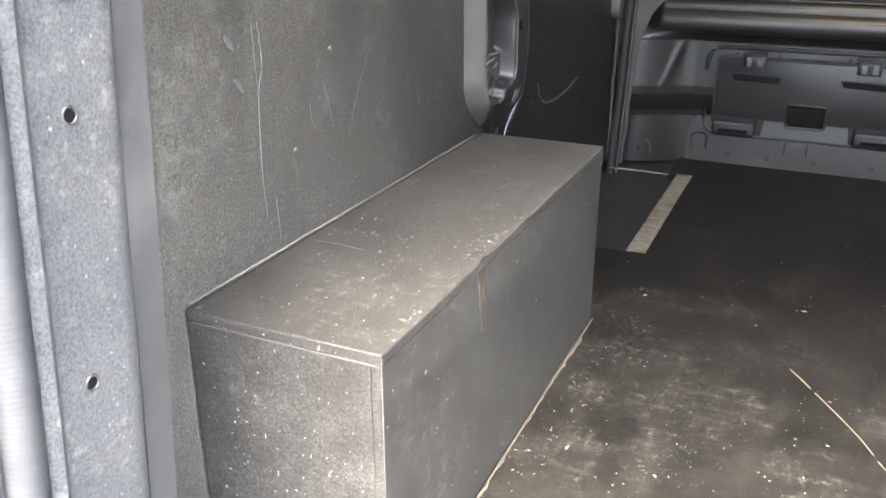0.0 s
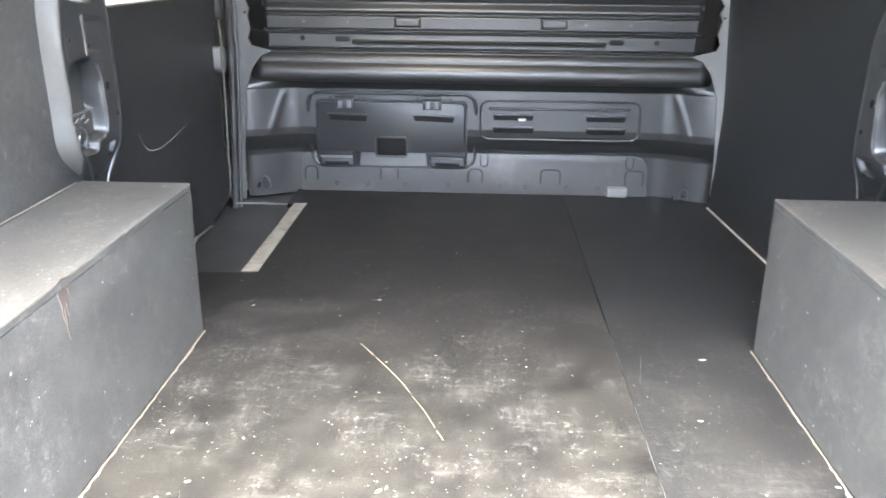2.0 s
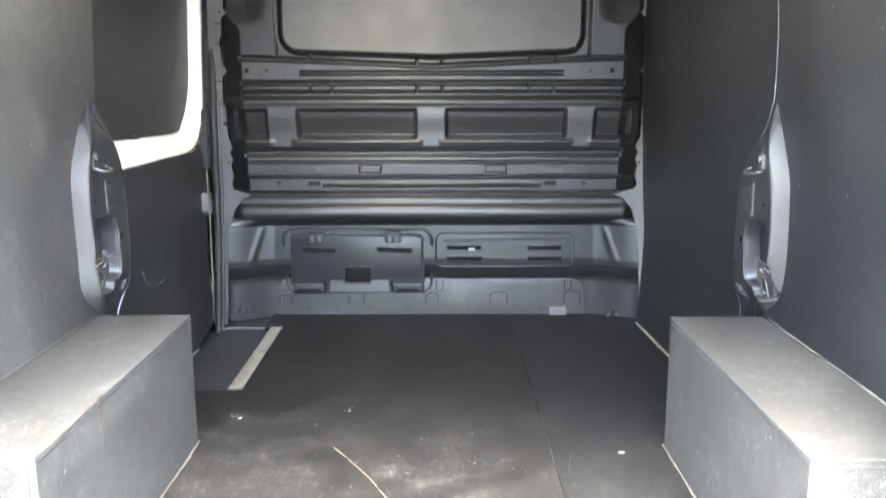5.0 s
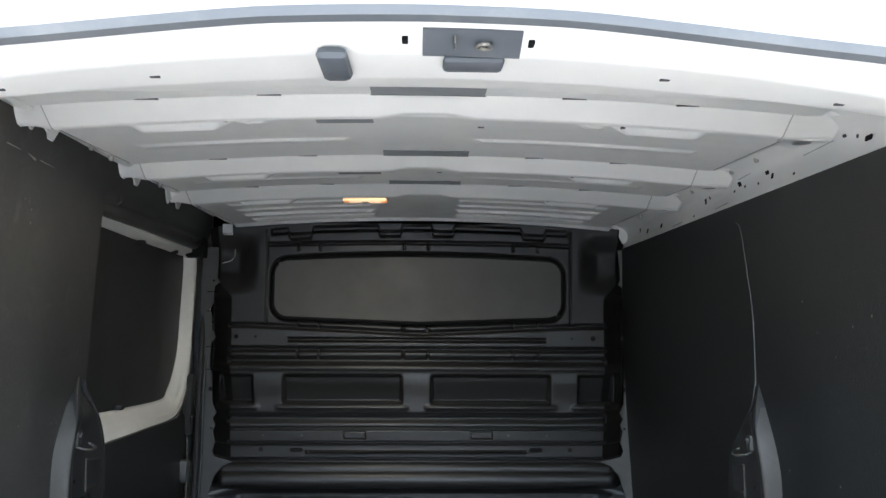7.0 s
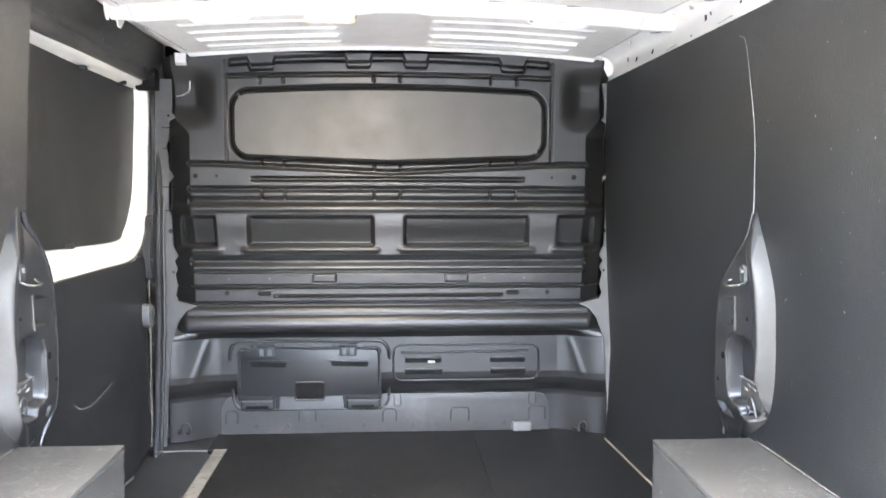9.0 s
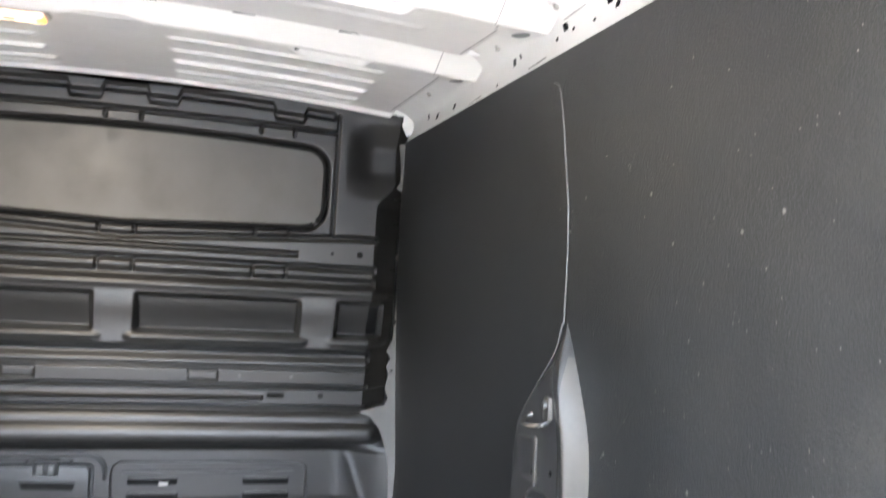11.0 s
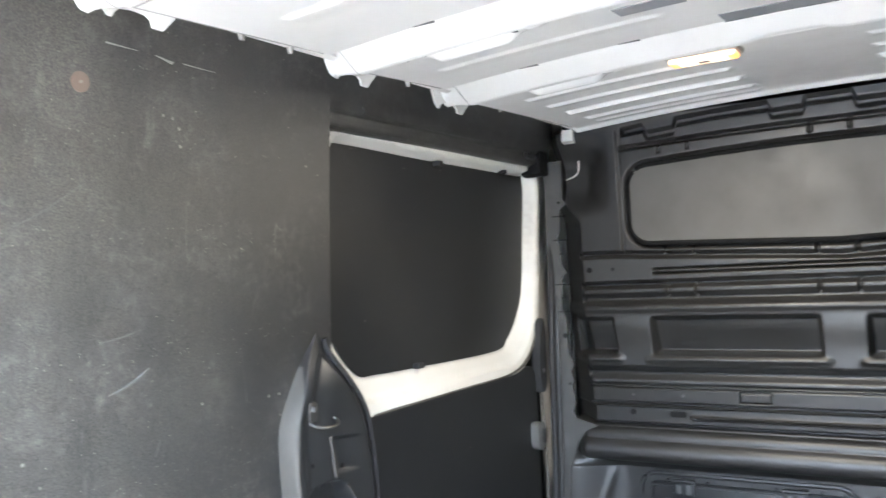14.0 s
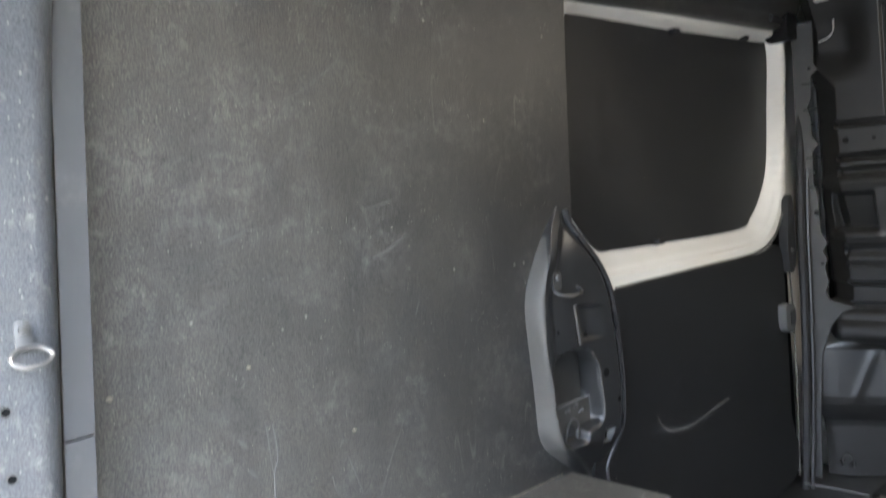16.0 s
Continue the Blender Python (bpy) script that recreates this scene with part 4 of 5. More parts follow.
# kick plate: pressed arches, tabs and holes along its foot
KICK = [(-0.615, 0.0), (-0.615, 0.085), (-0.608, 0.115), (-0.590, 0.136), (-0.56, 0.143), (0.53, 0.143), (0.565, 0.134), (0.582, 0.11), (0.588, 0.07), (0.588, 0.0)]
kick = part("kick_plate", prism(KICK, "y", 2.404, 2.388, 0.003), M_KICK, bulkhead, "dusty grey kick plate")
for x0, x1, z0, z1 in ((-0.600, -0.558, 0.04, 0.086), (0.222, 0.288, 0.04, 0.088), (-0.030, 0.018, 0.04, 0.086), (0.512, 0.572, 0.04, 0.090)):
    part("pressed_arch", tube([(x0, 2.387, z0), (x0, 2.387, z1 - 0.012), (x0 + 0.010, 2.387, z1), (x1 - 0.010, 2.387, z1), (x1, 2.387, z1 - 0.012), (x1, 2.387, z0)], 0.0028, steps=4), M_RUBBER, kick)
for x0, x1 in ((0.012, 0.036), (0.512, 0.536)):
    part("pressed_slot", tube([(x0, 2.387, 0.14), (x0, 2.387, 0.105), (x0 + 0.006, 2.387, 0.098), (x1 - 0.006, 2.387, 0.098), (x1, 2.387, 0.105), (x1, 2.387, 0.14)], 0.0024, steps=4), M_RUBBER, kick)
for x in (-0.49, -0.38, -0.25, -0.10, 0.08, 0.17, 0.31, 0.42):
    part("rivet", add_tube(bmesh.new(), [(x + 0.006 * math.cos(a), 2.387, 0.028 + 0.006 * math.sin(a)) for a in np.linspace(0, 2 * math.pi, 13)[:-1]], 0.0016, 6, closed=True), M_RUBBER, kick)
for x in (-0.335, -0.275):
    part("tab", box(x - 0.0025, x + 0.0025, 2.384, 2.390, 0.045, 0.082, 0.001), M_RUBBER, kick)
cap = tagged(part("white_cap", box(0.448, 0.518, 2.365, 2.392, 0.001, 0.036, 0.005, 3), M_JOINT), "small white plastic block at the bulkhead foot", "plastic block")
for x, y, z in ((-0.72, 2.305, 0.05), (0.70, 2.325, 0.03)):
    loop = tagged(new("tie_down_loop"), "dark steel lashing loop low on the bulkhead corner", "lashing loop", group="lashing loops")
    part("ring", tube([(x - 0.014, y, z - 0.02), (x - 0.014, y - 0.006, z + 0.004), (x - 0.006, y - 0.009, z + 0.018), (x + 0.006, y - 0.009, z + 0.018), (x + 0.014, y - 0.006, z + 0.004), (x + 0.014, y, z - 0.02)], 0.003), M_KICK, loop)
    for dx in (-0.026, 0.004):
        part("bolt", prism(circle(x + dx, z - 0.016, 0.007, 10), "y", y + 0.022, y - 0.004, 0.001), M_RUBBER, loop)

# grey body flanges where the bulkhead meets the sides
for side, nm in ((-1, "left"), (1, "right")):
    far, wide = (0.80, 0.0) if side < 0 else (0.785, 0.009)
    out = [(far, 0.0), (far, 0.5), (far - 0.01, 1.262), (0.735, 1.262), (0.735, 1.20), (0.737, 1.15), (0.726, 1.135), (0.746, 1.12), (0.748, 1.06), (0.760, 1.035), (0.752, 1.01), (0.750, 0.96), (0.734, 0.935), (0.752, 0.915),
           (0.755, 0.83), (0.745, 0.80), (0.742, 0.70), (0.725, 0.665), (0.739, 0.645), (0.727, 0.622), (0.737, 0.60), (0.727, 0.56), (0.738, 0.53), (0.727, 0.51), (0.662, 0.492), (0.70, 0.476), (0.728, 0.44), (0.756, 0.36), (0.768, 0.20), (0.778, 0.0)]
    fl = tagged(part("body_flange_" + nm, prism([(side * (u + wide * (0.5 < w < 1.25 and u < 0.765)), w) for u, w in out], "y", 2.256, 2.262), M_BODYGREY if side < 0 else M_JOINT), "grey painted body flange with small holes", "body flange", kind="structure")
    for z in (1.14, 0.99, 0.86, 0.75, 0.61):
        r = 0.008 if z in (0.75,) else 0.004
        part("hole", prism(circle(side * (0.748 + wide - 0.006 * (z < 0.7)), z, r, 10), "y", 2.254, 2.258), M_HOLE, fl)
    for z in (1.10, 1.03, 0.90, 0.82):
        part("joint", box(*sorted((side * 0.73, side * 0.77)), 2.2545, 2.258, z - 0.0015, z + 0.0015, 0), M_HOLE, fl)

# ---------------------------------------------------------------- wheel arch boxes
for side, nm in ((-1, "left"), (1, "right")):
    y0, y1 = (0.405, 1.205) if side < 0 else (0.395, 1.178)
    bx = tagged(new("wheel_arch_box"), "worn black board box over the wheel arch", "wheel arch box", group="wheel arch boxes")
    a, b = sorted((side * 0.587, side * 0.812))
    part("top_board", box(a, b, y0, y1, 0.321, 0.333, 0.0015, 1), M_BOX, bx)
    a, b = sorted((side * 0.588, side * 0.600))
    part("side_board", box(a, b, y0 + 0.001, y1 - 0.001, 0.001, 0.3205, 0.0015, 1), M_BOX, bx)
    a, b = sorted((side * 0.6005, side * 0.813))
    part("end_board", box(a, b, y0 + 0.001, y0 + 0.013, 0.001, 0.3205, 0.0015, 1), M_BOX, bx)
    part("end_board", box(a, b, y1 - 0.013, y1 - 0.001, 0.001, 0.3205, 0.0015, 1), M_BOX, bx)
    rnd = random.Random(side + 9)
    # worn pale edges: one ragged ribbon each
    def ribbon(x_of, z, lo, hi, ya, yb, steps, rise):
        b = bmesh.new()
        prev = None
        for k in range(steps + 1):
            y = ya + (yb - ya) * k / steps
            x = x_of(y)
            w = lo + (hi - lo) * rnd.random() ** 3
            row = [b.verts.new((side * x, y, z)), b.verts.new((side * (x - w * 0.5), y, z + rise * rnd.uniform(0.4, 1))), b.verts.new((side * (x - w), y, z))]
            if prev:
                b.faces.new((prev[0], prev[1], row[1], row[0])), b.faces.new((prev[1], prev[2], row[2], row[1]))
            prev = row
        return b
    part("worn_foot", ribbon(lambda y: 0.5872, 0.0006, 0.0035, 0.008, y0, y1, 64, 0.003), M_FOOT, bx, "splintered pale board edge")
    part("sealant", ribbon(lambda y: float(wall_x(np.array(y), np.array(0.335), side)) - 0.0005, 0.3336, 0.0003, 0.0026 if side < 0 else 0.005, y0 + 0.01, y1 - 0.02, 120, 0.0025), M_CHIP, bx, "ragged pale sealant bead")
    corner = [(side * (float(wall_x(np.array(y0), np.array(q), side)) - 0.001), y0 + 0.0006, q) for q in np.linspace(0.01, 0.33, 18)]
    part("corner_sealant", add_tube(bmesh.new(), corner, 0.0011, 6, 0.6), M_JOINT, bx, "thin grey sealant line")
    part("worn_top_edge", ribbon(lambda y: 0.5885, 0.3332, 0.0002, 0.0035, y0 + 0.3, y1, 90, 0.0006), M_WORN, bx, "pale scuffed top edge")
    bm = bmesh.new()
    add_box(bm, *sorted((side * 0.5875, side * 0.5866)), y0 - 0.0006, y0 + 0.0012, 0.004, 0.33)
    add_box(bm, *sorted((side * 0.59, side * 0.81)), y0 - 0.0005, y0 + 0.001, 0.3195, 0.3208)
    if side > 0:
        add_box(bm, side * 0.59, side * 0.81, y0 - 0.004, y0, 0.0005, 0.003)
    part("worn_edge", bm, M_WORN, bx)
    if side < 0:
        for pts in ([(-0.795, 0.622), (-0.765, 0.626), (-0.725, 0.619), (-0.765, 0.6235)], [(-0.602, 0.585), (-0.596, 0.60), (-0.60, 0.617), (-0.6, 0.60)]):
            part("rubbed_mark", prism(smooth_outline(pts, 3), "z", 0.3333, 0.3337), M_WORN, bx, "pale rubbed mark")
        for k, (u, w, ln) in enumerate(((0.640, 0.004, 0.030), (0.646, 0.0055, 0.062), (0.653, 0.005, 0.092), (0.660, 0.006, 0.055), (0.668, 0.004, 0.024))):
            run = [(u - w, 0.3325), (u + w, 0.3325), (u + 0.7 * w, 0.331 - 0.4 * ln), (u + 0.2 * w, 0.331 - ln), (u - 0.5 * w, 0.331 - 0.6 * ln)]
            part("rust_run", prism(smooth_outline(run, 3), "x", -0.5872, -0.5879 - 0.0001 * k), M_RUST, bx, "faint rust stain")

# ---------------------------------------------------------------- side pillars behind the arches
# heights from the box's top upwards, and at each the rear and front edge of the pressing
PILLAR_Z = [0.29, 0.345, 0.37, 0.408, 0.474, 0.54, 0.606, 0.671, 0.704, 0.755, 0.811, 0.845, 0.866]
EDGES = {
    -1: ([1.25, 1.205, 1.161, 1.121, 1.118, 1.115, 1.108, 1.102, 1.106, 1.132, 1.166, 1.196, 1.222], [1.318, 1.345, 1.357, 1.367, 1.372, 1.367, 1.358, 1.344, 1.330, 1.288, 1.238, 1.228, 1.228]),
    1: ([1.23, 1.185, 1.12, 1.078, 1.046, 1.030, 1.020, 1.012, 1.018, 1.036, 1.060, 1.074, 1.084], [1.320, 1.320, 1.318, 1.312, 1.302, 1.286, 1.272, 1.248, 1.212, 1.140, 1.100, 1.090, 1.090]),
}
FLANK_Z, FLANK_W = [0.29, 0.37, 0.42, 0.476, 0.507, 0.56, 0.61, 0.67, 0.755, 0.811, 0.866], [0.020, 0.026, 0.028, 0.030, 0.020, 0.013, 0.013, 0.018, 0.012, 0.007, 0.004]


def smooth_edge(table, z):
    """The edge's place at heights z, eased between the table's rows."""
    zz = np.linspace(0.29, 0.866, 80)
    yy = np.interp(zz, PILLAR_Z, table)
    soft = np.convolve(np.pad(yy, 4, mode="edge"), np.ones(9) / 9, mode="valid")
    soft[0], soft[-1] = yy[0], yy[-1]
    return np.interp(z, zz, soft)


for side, nm in ((-1, "left"), (1, "right")):
    rear, front = EDGES[side]
    shift = 0.0 if side < 0 else -0.075
    cav = smooth_outline([(1.139 + shift, 0.545), (1.150 + shift, 0.566), (1.185 + shift, 0.577), (1.234 + shift, 0.576), (1.256 + shift, 0.561), (1.274 + shift, 0.532), (1.278 + shift, 0.488), (1.283 + shift, 0.445), (1.275 + shift, 0.418),
                          (1.238 + shift, 0.410), (1.230 + shift, 0.392), (1.185 + shift, 0.392), (1.158 + shift, 0.412), (1.147 + shift, 0.450), (1.141 + shift, 0.495)], 4)
    slot = [(1.214 + shift, 0.592), (1.212 + shift, 0.662), (1.318 + shift * 1.2, 0.650), (1.322 + shift * 1.2, 0.585)]
    scoop = [(1.285 + shift, 0.372), (1.31 + shift * 0.6, 0.372), (1.318 + shift * 0.6, 0.398), (1.288 + shift, 0.402)]

    def height(u, w):
        """How far the pressing stands out of the lining at depth u and height w."""
        a, b = smooth_edge(rear, w), smooth_edge(front, w)
        top = 0.034 * smooth_step(0.872, 0.74, w) * smooth_step(0.30, 0.40, w) + 0.004
        h = top * np.sin(np.clip((u - a) / np.interp(w, FLANK_Z, FLANK_W), 0, 1) * math.pi / 2) ** 0.9
        h = h * (1 - 0.45 * smooth_step(0.03, 0.0, b - u)) - 0.006 * smooth_step(0.10, 0.02, u - a) * smooth_step(0.025, 0.05, u - a)
        deep = smooth_step(-0.003, 0.009, inside_distance(u, w, cav))
        h = h - deep * (0.052 - 0.022 * smooth_step(0.488, 0.462, w))
        h = h - 0.011 * smooth_step(-0.002, 0.006, inside_distance(u, w, slot)) * smooth_step(1.312 + shift * 1.2, 1.235 + shift, u)
        return h - 0.014 * smooth_step(-0.004, 0.008, inside_distance(u, w, scoop))

    s_row = np.concatenate([np.linspace(0, 0.16, 22), np.linspace(0.17, 1, 96)])
    z_row = np.linspace(0.29, 0.866, 190)

    def surface(p, w):
        a, b = smooth_edge(rear, w), smooth_edge(front, w)
        u = a + (b - a) * p
        return side * (wall_x(u, w, side) + 0.004 - height(u, w)), u, w

    v, f = sheet(s_row, z_row, surface)
    pillar = tagged(mesh_object("pillar_" + nm, v, f, M_PILLAR, angle=60), "dark pressed pillar bulging through the lining", "pillar", kind="structure")
    # return of the pressing towards the door or the lining
    v, f = sheet(np.linspace(0, 1, 3), z_row, lambda p, w: (side * (wall_x(smooth_edge(front, w), w, side) + 0.004 + 0.05 * p - (1 - p) * height(smooth_edge(front, w), w)), smooth_edge(front, w) + 0.0005, w))
    mesh_object("pillar_return", v, f, M_PILLAR, pillar)
    # the rear flank's paler colour stands in for light from the doors
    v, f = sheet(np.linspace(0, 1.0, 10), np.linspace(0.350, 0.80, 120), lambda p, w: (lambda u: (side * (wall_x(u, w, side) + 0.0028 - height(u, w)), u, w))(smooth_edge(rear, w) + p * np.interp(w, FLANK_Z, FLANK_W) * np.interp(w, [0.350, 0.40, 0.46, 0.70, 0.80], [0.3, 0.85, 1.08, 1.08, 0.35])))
    mesh_object("flank", v, f, M_FLANK, pillar, "rear flank of the pillar, coloured paler as if lit", angle=80)

    def face_x(u, w):
        return float(wall_x(np.array(u), np.array(w), side)) + 0.004 - float(height(np.array([u]), np.array([w]))[0])

    lx = face_x(1.165 + shift, 0.715)
    loop = tagged(new("tie_down_loop"), "steel lashing loop hanging on the pillar", "lashing loop", group="lashing loops")
    part("plate", prism(round_rect(1.150 + shift, 1.172 + shift, 0.700, 0.736, 0.006), "x", side * (lx + 0.006), side * (lx - 0.005), 0.001), M_STEEL, loop)
    part("bolt", prism(circle(1.161 + shift, 0.724, 0.006, 12), "x", side * (lx - 0.004), side * (lx - 0.010), 0.001), M_FLANGE, loop)
    part("ring", add_tube(bmesh.new(), [(side * (lx - 0.008 - 0.020 * math.sin(a)), 1.184 + shift - 0.034 * math.cos(a), 0.697 - 0.008 * math.sin(a)) for a in np.linspace(-0.25, math.pi + 0.25, 16)], 0.0032, 8), M_STEEL, loop)
    # the slot's bright rear edge
    bar = [(1.209 + shift, 0.664), (1.213 + shift, 0.640), (1.218 + shift, 0.612), (1.223 + shift, 0.586)]
    part("slot_edge", tube([(side * (face_x(1.203 + shift, w) - 0.0005), u, w) for u, w in bar], 0.0048, 8, 0.7), M_WORNMETAL, pillar, "worn metal slot edge")
    rim = [(1.255 + shift, 0.563), (1.274 + shift, 0.534), (1.279 + shift, 0.488), (1.284 + shift, 0.445), (1.277 + shift, 0.420)]
    part("cavity_rim", tube([(side * (face_x(u + 0.012, w) - 0.0005), u + 0.003, w) for u, w in rim], 0.0028), M_WORNMETAL, pillar, "worn metal cavity rim")
    # catch plate and clip in the lower half of the cavity
    xc = float(wall_x(np.array(1.23), np.array(0.44), side)) - 0.002
    part("catch_plate", prism(round_rect(1.166 + shift, 1.272 + shift, 0.414, 0.470, 0.008), "x", side * (xc + 0.004), side * (xc - 0.006), 0.003), M_CATCH, pillar, "dull grey metal catch plate")
    part("catch_lip", tube([(side * (xc - 0.008), 1.170 + shift, 0.470), (side * (xc - 0.010), 1.268 + shift, 0.472)], 0.0025), M_FLANGE, pillar)
    clip = tagged(new("cavity_clip"), "small steel spring clip inside the pillar cavity", "clip", group="cavity clips")
    part("wire", tube([(side * (xc - 0.008), 1.186 + shift, 0.398), (side * (xc - 0.014), 1.190 + shift, 0.428), (side * (xc - 0.014), 1.206 + shift, 0.442), (side * (xc - 0.014), 1.222 + shift, 0.428), (side * (xc - 0.008), 1.228 + shift, 0.394)], 0.0024), M_STEEL, clip)
    part("plug", prism(circle(1.206 + shift, 0.418, 0.011, 12), "x", side * (xc - 0.004), side * (xc - 0.010), 0.002), M_RUBBER, clip)
    for du, dz in ((-0.012, 0.030), (0.014, 0.034), (0.030, 0.022)):
        part("tongue", tube([(side * (xc - 0.007), 1.206 + shift + du, 0.424 + dz), (side * (xc - 0.012), 1.212 + shift + du, 0.432 + dz), (side * (xc - 0.007), 1.218 + shift + du, 0.424 + dz)], 0.002), M_STEEL, clip)
    for u, w, r in ((1.298 + shift, 0.515, 0.009), (1.336 + shift, 0.452, 0.005), (1.252 + shift, 0.600, 0.005), (1.16 + shift, 0.62, 0.004), (1.298 + shift, 0.385, 0.012)):
        xx = side * face_x(u, w)
        part("dimple", prism(circle(u, w, r, 12), "x", xx + side * 0.002, xx - side * 0.0012), M_HOLE, pillar)
    line = [(side * (face_x(float(smooth_edge(front, w)) - 0.002, w) - 0.004), float(smooth_edge(front, w)), w) for w in np.linspace(0.30, 0.846, 22)]
    if side < 0:
        # doubled edge rubber
        tagged(part("pillar_rubber", tube([(-0.79, 1.31, 0.0), (-0.79, 1.312, 0.15)] + line, 0.0065, 8, steps=3), M_RUBBER, None), "black rubber edging along the door opening", "rubber edging", kind="structure")
        part("rubber_lip", tube([(x + 0.003, y - 0.008, z) for x, y, z in line[:-2]], 0.003, 8, steps=3), M_SEALBLACK, pillar, "glossy rubber lip")
    else:
        ep = [(0.752, 1.150, 1.225), (0.753, 1.122, 1.205), (0.756, 1.092, 1.09), (0.759, 1.078, 1.0), (0.763, 1.082, 0.86)]
        tagged(part("board_joint", tube(ep + line[::-1][:2], 0.0014), M_JOINT, None), "thin pale sealant line on the black board", "sealant line", kind="structure")
        tagged(part("pillar_edging", tube(line[::-1], 0.0019, steps=3), M_KICK, None), "grey metal edge round the pillar", "metal edging", kind="structure")

# ---------------------------------------------------------------- sliding door
door = tagged(new("door_1"), "closed sliding door, white frame with black board panels", "sliding door", kind="structure")
INNER = smooth_outline([(1.335, 1.225), (1.362, 1.241), (1.70, 1.233), (2.17, 1.226), (2.238, 1.212), (2.222, 1.05), (2.196, 0.89), (2.145, 0.805), (2.09, 0.757), (2.02, 0.731), (1.66, 0.736), (1.47, 0.742), (1.40, 0.752), (1.325, 0.83), (1.285, 0.92), (1.275, 1.15)], 5)
OUTER = smooth_outline([(1.262, 1.15), (1.290, 1.220), (1.338, 1.254), (1.52, 1.2555), (1.75, 1.2475), (1.96, 1.246), (2.22, 1.242), (2.258, 1.20), (2.24, 1.06), (2.216, 0.87), (2.200, 0.78), (2.130, 0.700), (2.01, 0.6695), (1.66, 0.669), (1.42, 0.668), (1.31, 0.69), (1.21, 0.80), (1.24, 0.90)], 5)
us, vs = np.linspace(1.19, 2.29, 190), np.linspace(0.62, 1.29, 130)
U, V = np.meshgrid(us, vs, indexing="ij")
DI, DO = inside_distance(U, V, INNER), inside_distance(U, V, OUTER)
T = np.clip(DO / np.maximum(DO - DI, 1e-4), 0, 1)
X = -0.815 - 0.003 * smooth_step(0.0, 0.3, T) - 0.012 * smooth_step(0.32, 0.40, T) - 0.030 * smooth_step(0.42, 0.97, T)
v, f = sheet(us, vs, lambda u, w: (X, u, w))
ok = (DO.ravel()[f] > -0.012).all(1) & (DI.ravel()[f] < 0.012).all(1)
mesh_object("door_frame", v, f[ok], M_DOORWHITE, door, "white painted pressed frame", angle=60)
part("upper_board", prism(INNER, "x", -0.868, -0.856), M_DOORPLY, door, "black board behind the white frame")
lower = smooth_outline([(1.33, 0.02), (2.155, 0.02), (2.168, 0.20), (2.172, 0.45), (2.172, 0.60), (2.150, 0.672), (2.05, 0.664), (1.75, 0.664), (1.40, 0.666), (1.34, 0.60)], 4)
part("lower_board", prism(lower, "x", -0.826, -0.812), M_DOORPLY, door, "scratched black lower board")
part("frame_lip", tube([(-0.813, 1.40, 0.667), (-0.813, 1.75, 0.667), (-0.813, 2.02, 0.668), (-0.813, 2.13, 0.70), (-0.813, 2.19, 0.76)], 0.003), M_FLANK, door)
part("back_sheet", prism([(1.15, -0.11), (2.32, -0.11), (2.32, 1.33), (1.15, 1.33)], "x", -0.885, -0.872), M_HOLE, door)
for u, w in ((1.757, 1.227), (1.626, 0.742), (2.10, 1.232)):
    part("clip", box(-0.86, -0.838, u - 0.012, u + 0.012, w - 0.007, w + 0.007, 0.003), M_RUBBER, door)
handle = part("inner_latch", prism(smooth_outline([(2.125, 0.455), (2.125, 0.505), (2.135, 0.515), (2.170, 0.512), (2.182, 0.495), (2.182, 0.455), (2.165, 0.435), (2.14, 0.44)], 3), "x", -0.818, -0.790, 0.004), M_FLANGE, door, "grey plastic latch box")
part("latch_gap", prism(round_rect(2.150, 2.176, 0.455, 0.495, 0.006), "x", -0.791, -0.7885), M_PLASTIC, handle)
part("guide", prism(smooth_outline([(2.185, 0.60), (2.175, 0.66), (2.185, 0.76), (2.20, 0.80), (2.222, 0.79), (2.222, 0.66), (2.21, 0.60)], 4), "x", -0.822, -0.797, 0.004), M_RUBBER, door, "black door guide")
part("guide_bolt", prism(circle(2.197, 0.655, 0.007, 10), "x", -0.80, -0.793, 0.001), M_STEEL, door)
part("white_edge", tube([(-0.812, 2.205, 0.62), (-0.812, 2.212, 0.50), (-0.812, 2.214, 0.35), (-0.812, 2.205, 0.15), (-0.812, 2.195, 0.02)], 0.0026), M_FLANK, door)
seal_line = [(-0.79, 2.13, 1.275), (-0.795, 2.22, 1.268), (-0.79, 2.268, 1.235), (-0.787, 2.275, 1.15), (-0.785, 2.265, 1.0), (-0.785, 2.247, 0.85), (-0.785, 2.232, 0.70), (-0.785, 2.226, 0.5), (-0.79, 2.222, 0.30), (-0.795, 2.212, 0.12), (-0.80, 2.20, -0.02), (-0.80, 2.195, -0.10)]
tagged(part("door_rubber", tube(seal_line, 0.011), M_RUBBER), "black rubber seal round the sliding door", "door seal", kind="structure")
part("seal_fin", tube([(x + 0.014, y + 0.012, z) for x, y, z in seal_line[2:]], 0.006), M_PLASTIC, door)
